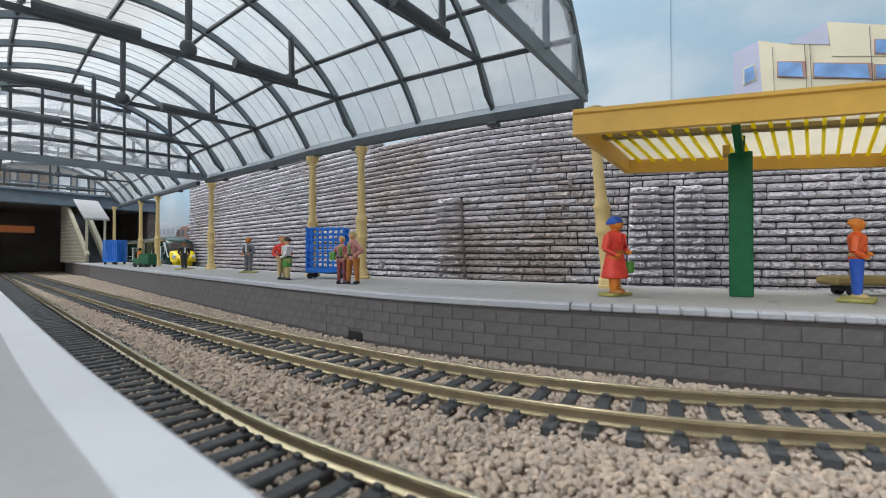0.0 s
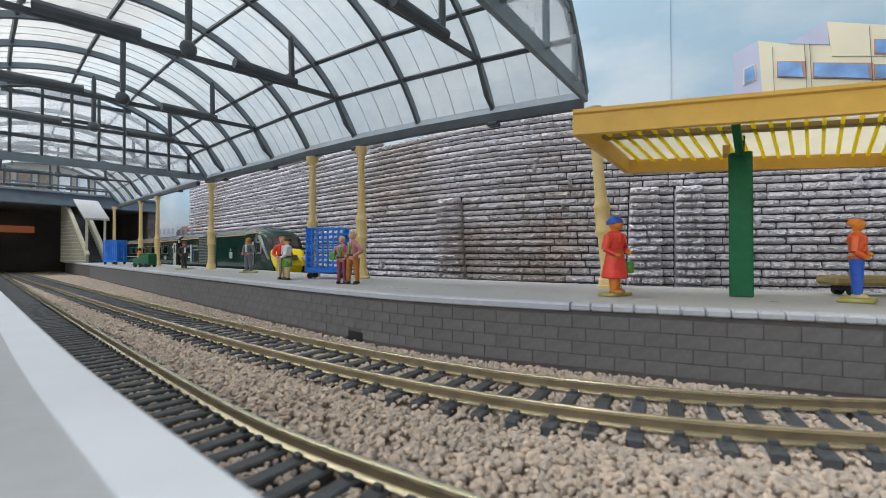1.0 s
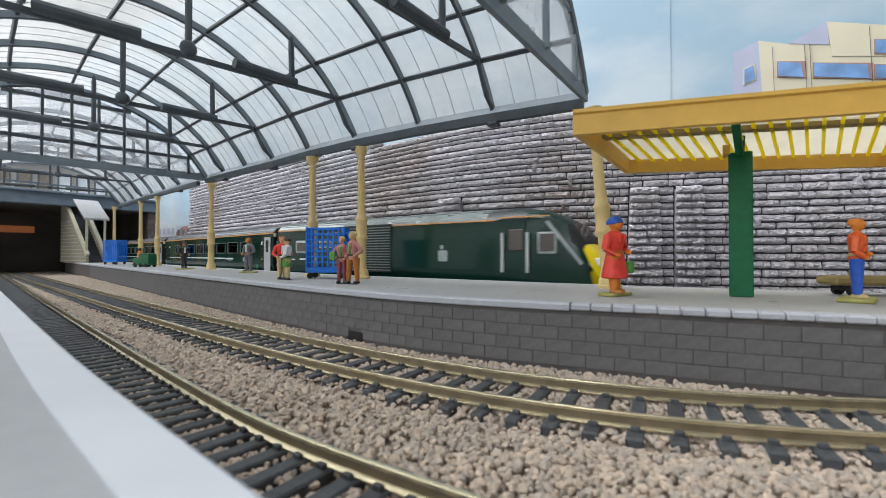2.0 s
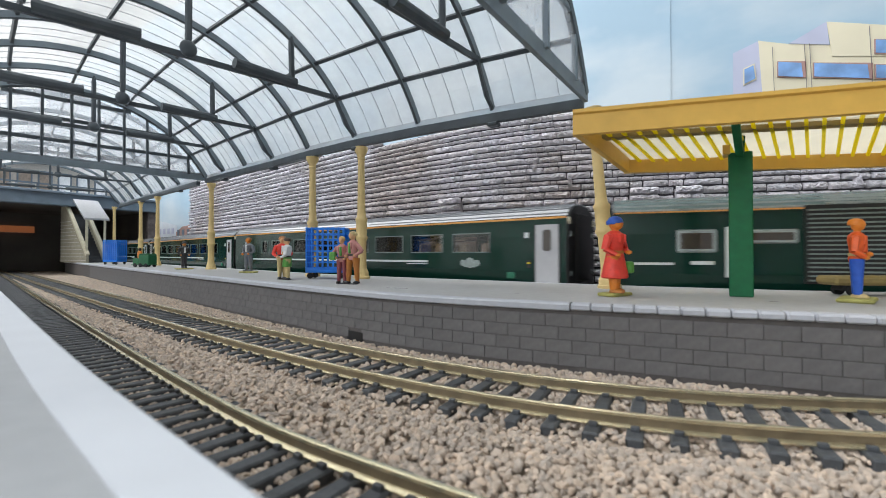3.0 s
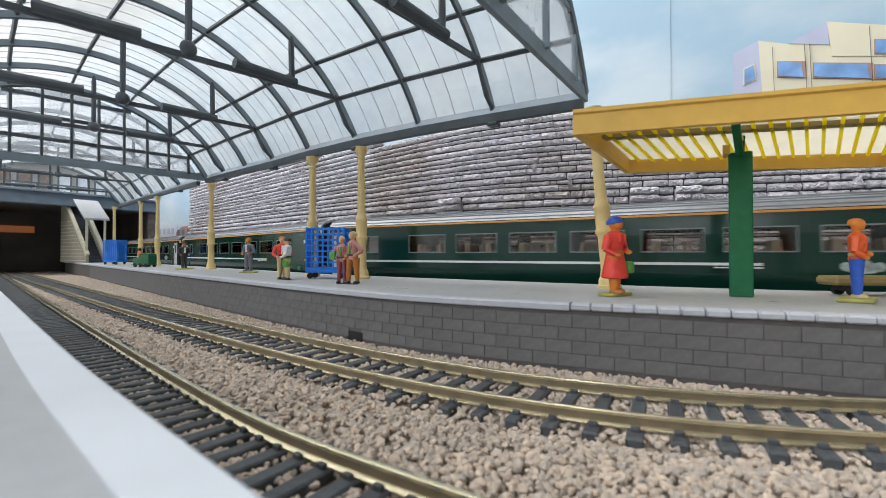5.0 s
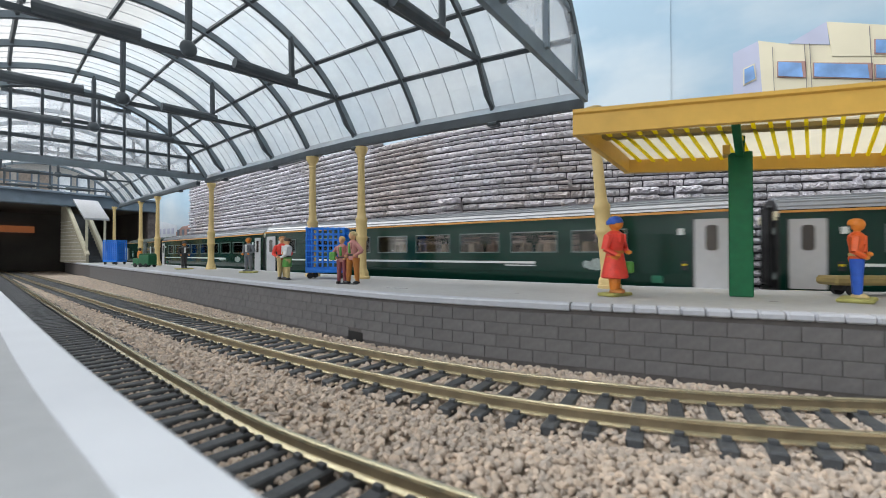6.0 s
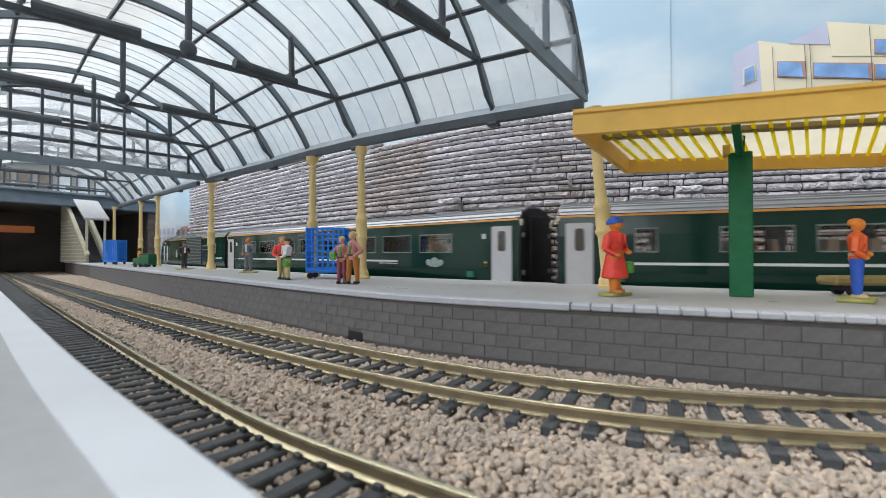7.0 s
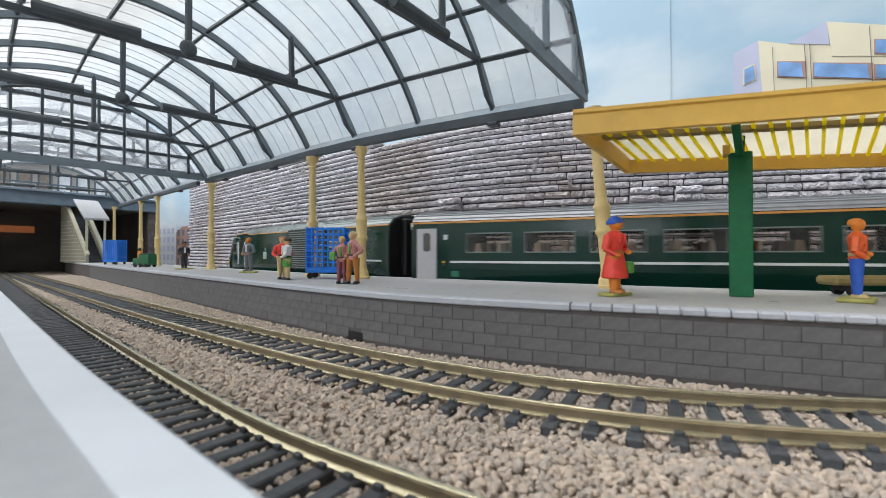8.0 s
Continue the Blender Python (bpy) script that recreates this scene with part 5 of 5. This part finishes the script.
    for bx in (-L * 0.7, L * 0.7):
        bogie(c, bx)
    return c


def bogie(parent, bx):
    bm = box(bmesh.new(), bx - 20, bx + 20, -13, 13, RAIL + 2.4, RAIL + 5.5, bevel=0.4)
    bg = part("bogie", bm, M_TRAIN_SKIRT, parent)
    for dx in (-13, 13):
        bm = bmesh.new()
        for sy in (-8.2, 8.2):
            rod(bm, (bx + dx, sy - 1.2, RAIL + 6.2), (bx + dx, sy + 1.2, RAIL + 6.2), 6.1, 18)
        rod(bm, (bx + dx, -8, RAIL + 6.2), (bx + dx, 8, RAIL + 6.2), 1.2, 8)
        part("wheelset", bm, M_TRAIN_SKIRT, bg)


def power_car(length, label):
    """A wedge-nosed power car, nose towards +x; flush at the rear."""
    c = empty("power_car", label=label, category="locomotive", group="power cars of the train")
    L = length / 2
    nose = L - 38
    body = body_section(0)
    bm = rings(bmesh.new(), [[(x, y, z) for _, y, z in body[:4] + body[9:]] for x in (-L, nose)])
    part("body", bm, M_TRAIN, c)
    bm = rings(bmesh.new(), [[(x, y, z + 0.2) for _, y, z in body[3:10]] for x in (-L - 0.3, nose - 22)])
    part("roof", bm, M_TRAIN_ROOF_GREEN, c, "green-grey roof")
    bm = rings(bmesh.new(), [[(x, y * k, CANT + (z - CANT) * f) for _, y, z in body[3:10]] for x, f, k in ((nose - 22, 1.0, 1), (nose - 15, 1.02, 1.0), (nose - 12, 1.10, 1.0), (nose - 5, 1.10, 1.0), (nose, 0.9, 0.99))])
    part("cab_roof", bm, M_CAB_ROOF, c, "dark cab roof dome", smooth=True)
    # Silver on these ribs puts the roof's long white highlights into colour.
    bm = bmesh.new()
    for yy in (-16.2, -14.6, -11, -6.0, 6, 11, 14.6, 16.2):
        zz = roof_z(yy)
        box(bm, -L, nose - 22, yy - 0.25, yy + 0.25, zz - 0.3, zz + 0.6)
    part("roof_rib", bm, M_LOUVRE, c)
    # cab: wedge that falls from the roof to the nose
    def cab(x, top, half, sole, lean=0.0):
        z3 = min(CANT, top - 1.5)
        low = sole + min(8, (z3 - sole) * 0.4)
        pts = [(-half * 0.95, sole), (-half, low), (-half * 0.99, sole + (z3 - sole) * 0.66), (-half * 0.94, z3), (-half * 0.72, top - (top - z3) * 0.25), (-half * 0.3, top),
               (half * 0.3, top), (half * 0.72, top - (top - z3) * 0.25), (half * 0.94, z3), (half * 0.99, sole + (z3 - sole) * 0.66), (half, low), (half * 0.95, sole)]
        return [(x + lean * (top - z), y, z) for y, z in pts]
    bm = rings(bmesh.new(), [cab(L - 46, ROOF - 0.2, HALF, SOLE), cab(L - 40, ROOF - 0.6, HALF, SOLE), cab(L - 33, 45 + 21.8, HALF * 0.995, SOLE), cab(L - 26, 45 + 19.4, HALF * 0.98, SOLE), cab(L - 18, 45 + 15.2, HALF * 0.91, SOLE + 0.6, 0.30), cab(L - 10, 45 + 3.6, HALF * 0.82, SOLE + 0.8, 0.16)])
    part("cab", bm, M_TRAIN, c, smooth=True)
    bm = rings(bmesh.new(), [cab(L - 18.2, 45 + 15.4, HALF * 0.92, 45 + 2, 0.20), cab(L - 14.0, 45 + 10.6, HALF * 0.88, 45 + 2, 0.12), cab(L - 10.6, 45 + 6.0, HALF * 0.84, 45 + 2, 0.0)])
    part("windscreen_surround", bm, M_BLACK, c, smooth=True)
    bm = rings(bmesh.new(), [[(L - 18.0, -11.4, 45 + 14.2), (L - 18.0, 11.4, 45 + 14.2), (L - 12.4, 10.6, 45 + 6.2), (L - 12.4, -10.6, 45 + 6.2)],
                             [(L - 16.9, -11.4, 45 + 14.9), (L - 16.9, 11.4, 45 + 14.9), (L - 11.0, 10.6, 45 + 6.4), (L - 11.0, -10.6, 45 + 6.4)]])
    part("windscreen", bm, M_DARK_GLASS, c)
    bm = rings(bmesh.new(), [cab(L - 12.5, 45 + 5.4, HALF * 0.87, 45 - 10, 0.5), cab(L - 9.5, 45 + 4.4, HALF * 0.81, 45 - 10, 0.42), cab(L - 6, 45 + 0.8, HALF * 0.69, 45 - 10, 0.30), cab(L - 2.2, 45 - 2.8, HALF * 0.58, 45 - 10, 0.12), cab(L, 45 - 5.0, HALF * 0.50, 45 - 9.5, 0.0)])
    part("nose", bm, M_YELLOW, c, "yellow sloping nose", smooth=True)
    bm = rings(bmesh.new(), [cab(L - 8.5, 45 - 7.0, HALF * 0.80, SOLE - 0.8, -0.2), cab(L - 6, 45 - 7.0, HALF * 0.70, SOLE - 0.8, -0.35), cab(L - 0.6, 45 - 8.5, HALF * 0.50, SOLE + 0.2, -0.55)])
    part("valance", bm, M_YELLOW, c, "yellow front valance", smooth=True)
    bm = rings(bmesh.new(), [[(L - 4.4 + d, -4.6, 45 - 0.6), (L - 4.4 + d, 4.6, 45 - 0.6), (L - 0.4 + d, 4.6, 45 - 4.6), (L - 0.4 + d, -4.6, 45 - 4.6)] for d in (-0.6, 1.3)])
    part("grille", bm, M_BLACK, c)
    for s in (-1, 1):
        bm = box(bmesh.new(), L - 12, L - 2.6, s * 10.6 - 2.4, s * 10.6 + 2.4, 45 - 5.6, 45 - 1.6, bevel=0.8)
        part("headlight", bm, M_LAMP, c, "clear headlamp cluster")
        # The pale bar puts the reflected highlight along the cab corner.
        part("corner_highlight", bar(bmesh.new(), (L - 27, s * HALF * 0.965, 60.5), (L - 11, s * HALF * 0.86, 40.5), 1.6, 3.0, up=(0, 1, 0)), M_LOUVRE, c, "pale corner bar standing in for the highlight")
        y = s * (HALF + 0.05)
        # cab side: door, handrails, window
        bm = box(bmesh.new(), nose - 9, nose - 1, y - 0.3, y + 0.3, 45 + 1.5, 45 + 12.2, bevel=0.4)
        part("cab_window", bm, M_DARK_GLASS, c)
        bm = box(bmesh.new(), nose + 6.2, nose + 15.8, y * 0.985 - 0.35, y * 0.985 + 0.35, 45 + 0.2, 45 + 10.6, bevel=0.5)
        part("window_frame", bm, M_LOUVRE, c)
        bm = box(bmesh.new(), nose + 7.0, nose + 15, y * 0.985 - 0.5, y * 0.985 + 0.5, 45 + 1.0, 45 + 9.8, bevel=0.4)
        part("cab_window", bm, M_DARK_GLASS, c)
        for hx in (nose - 12, nose + 1.5):
            bm = bmesh.new()
            rod(bm, (hx, y + s * 0.8, 45 - 9), (hx, y + s * 0.8, 45 + 10.5), 0.75, 8)
            part("handrail", bm, M_LINE, c)
        bm = bmesh.new()
        flat_panel(bm, -L, nose - 16, CANT - 0.5, CANT + 0.1, y * 0.972)
        flat_panel(bm, nose - 14, nose + 12, CANT + 0.6, CANT + 1.2, y * 0.965)
        part("gold_line", bm, M_GOLD, c)
        # louvred panels
        bm = bmesh.new()
        for i in range(17):
            flat_panel(bm, -L + 66, -L + 116, SOLE + 6 + i * 1.62, SOLE + 6.6 + i * 1.62, y, 0.5)
        part("louvre", bm, M_FRAME, c)
        bm = bmesh.new()
        flat_panel(bm, -L + 65, -L + 117, SOLE + 5, SOLE + 34, y, 0.2)
        part("louvre_panel", bm, M_BLACK, c)
        for k in range(5):
            bm = bmesh.new()
            for i in range(5):
                box(bm, -L + 72 + k * 22, -L + 90 + k * 22, s * (15.4 - i * 1.0) - 0.5, s * (15.4 - i * 1.0) + 0.5, roof_z(15.4 - i) - 0.2, roof_z(15.4 - i) + 0.55)
            part("roof_louvre", bm, M_LOUVRE, c)
        # guard's compartment door and windows at the rear
        bm = box(bmesh.new(), -L + 23, -L + 37, y - 0.35, y + 0.35, 45 + 0.6, 45 + 9.8, bevel=0.6)
        fr = part("window_frame", bm, M_LOUVRE, c)
        part("pane", box(bmesh.new(), -L + 24.2, -L + 35.8, y - 0.5, y + 0.5, 45 + 1.8, 45 + 8.6, bevel=0.4), M_DARK_GLASS, fr)
        bm = box(bmesh.new(), -L + 44, -L + 63, y - 0.35, y + 0.35, 45 + 4.0, 45 + 9.4, bevel=0.5)
        fr = part("window_frame", bm, M_LOUVRE, c)
        part("pane", box(bmesh.new(), -L + 45, -L + 62, y - 0.5, y + 0.5, 45 + 5, 45 + 8.4, bevel=0.4), M_DARK_GLASS, fr)
        part("handrail", rod(bmesh.new(), (-L + 40.5, y + s * 0.8, 45 - 9), (-L + 40.5, y + s * 0.8, 45 + 10.5), 0.8, 8), M_LINE, c)
        bm = bmesh.new()
        flat_panel(bm, -L + 6, -L + 22, 45 - 4.4, 45 - 3.4, y)
        flat_panel(bm, -L + 28, -L + 36, 45 - 4.2, 45 - 2.8, y)
        part("waist_line", bm, M_LINE, c)
        # small pale emblem
        ex = -L + 152
        part("emblem", rounded_slab(bmesh.new(), ex, ex + 6.0, 41.0, 47.0, y - 0.3, y + 0.3, 1.0), M_CREST, c, "pale emblem")
        part("emblem", rounded_slab(bmesh.new(), ex + 1.5, ex + 3.2, 47.6, 50.0, y - 0.3, y + 0.3, 0.4), M_CREST, c)
    bm = box(bmesh.new(), -L - 4.0, -L, -7.5, 7.5, SOLE + 3, CANT + 4, bevel=1.0)
    part("gangway", bm, M_BLACK, c, "black corridor end")
    bm = rings(bmesh.new(), [[(-L - d, y * 0.985, SOLE + (z - SOLE) * 0.985) for _, y, z in body] for d in (0.0, 0.9)])
    part("end_wall", bm, M_BLACK, c)
    part("underframe", box(bmesh.new(), -L + 2, nose + 30, -HALF * 0.86, HALF * 0.86, RAIL + 3.5, SOLE + 0.3, bevel=0.5), M_TRAIN_SKIRT, c)
    for bx in (-L * 0.62, L * 0.5):
        bogie(c, bx)
    return c


# arc length along the train's track, measured from the station at u = 0
_US = [-2600 + i * 4 for i in range(1060)]
_SS = [0.0]
for _a, _b in zip(_US, _US[1:]):
    _SS.append(_SS[-1] + math.hypot(_b - _a, TRACK_T.v(_b) - TRACK_T.v(_a)))
_S0 = float(np.interp(0, _US, _SS))


def along(s):
    u = float(np.interp(s + _S0, _SS, _US))
    return u, TRACK_T.v(u)


def vehicle_pose(s, length, flip=False):
    """Rests a vehicle on its two bogie centres."""
    (xa, ya), (xb, yb) = along(s - length * 0.35), along(s + length * 0.35)
    turn = math.degrees(math.atan2(yb - ya, xb - xa))
    return at((xa + xb) / 2, (ya + yb) / 2, 0, 0, 0, turn + (180 if flip else 0))


COACH, GAP, POWER = 307.0, 15.0, 242.0
PITCH = COACH + GAP
VEHICLES = []
VEHICLES.append((power_car(POWER, "dark green wedge-nosed power car with yellow front, leading"), POWER, -POWER / 2, False))
for _i, (_bays, _small, _door, _label) in enumerate((
        (7, 46.0, False, "dark green coach with gold line and plain green rear end"),
        (7, 31.0, True, "dark green coach with gold line, pale doors and seven windows"),
        (7, 31.0, True, "dark green coach with gold line, pale doors and seven windows"),
        (8, None, True, "dark green coach with gold line, pale doors and eight windows"))):
    VEHICLES.append((coach(COACH, _label, _bays, _small, _door), COACH, -POWER - GAP - COACH / 2 - PITCH * _i, False))
_rear = copy_thing(VEHICLES[0][0], Matrix.Identity(4))
_rear["label"] = "dark green wedge-nosed power car, trailing"
VEHICLES.append((_rear, POWER, -POWER - PITCH * 4 - GAP - POWER / 2, True))


def nose_at(t):
    """Where the nose stands along its track: a nearly even run of about 236 mm a second, a little quicker as it comes in."""
    return float(np.interp(t, (0.0, 0.5, 1.0, 1.5, 2.0, 2.5, 3.0, 3.5, 4.0, 4.5, 5.0, 5.5, 6.0, 6.5, 7.0, 7.5, 8.0),
                           (-588, -450, -297, -162, -41, 80, 200, 320, 440, 557, 673, 790, 907, 1026, 1144, 1262, 1386)))


def motions():
    times = [i * 0.5 for i in range(17)]
    for ob, length, behind, flip in VEHICLES:
        walk(ob, [(t, vehicle_pose(nose_at(t) + behind, length, flip)) for t in times])


motions()
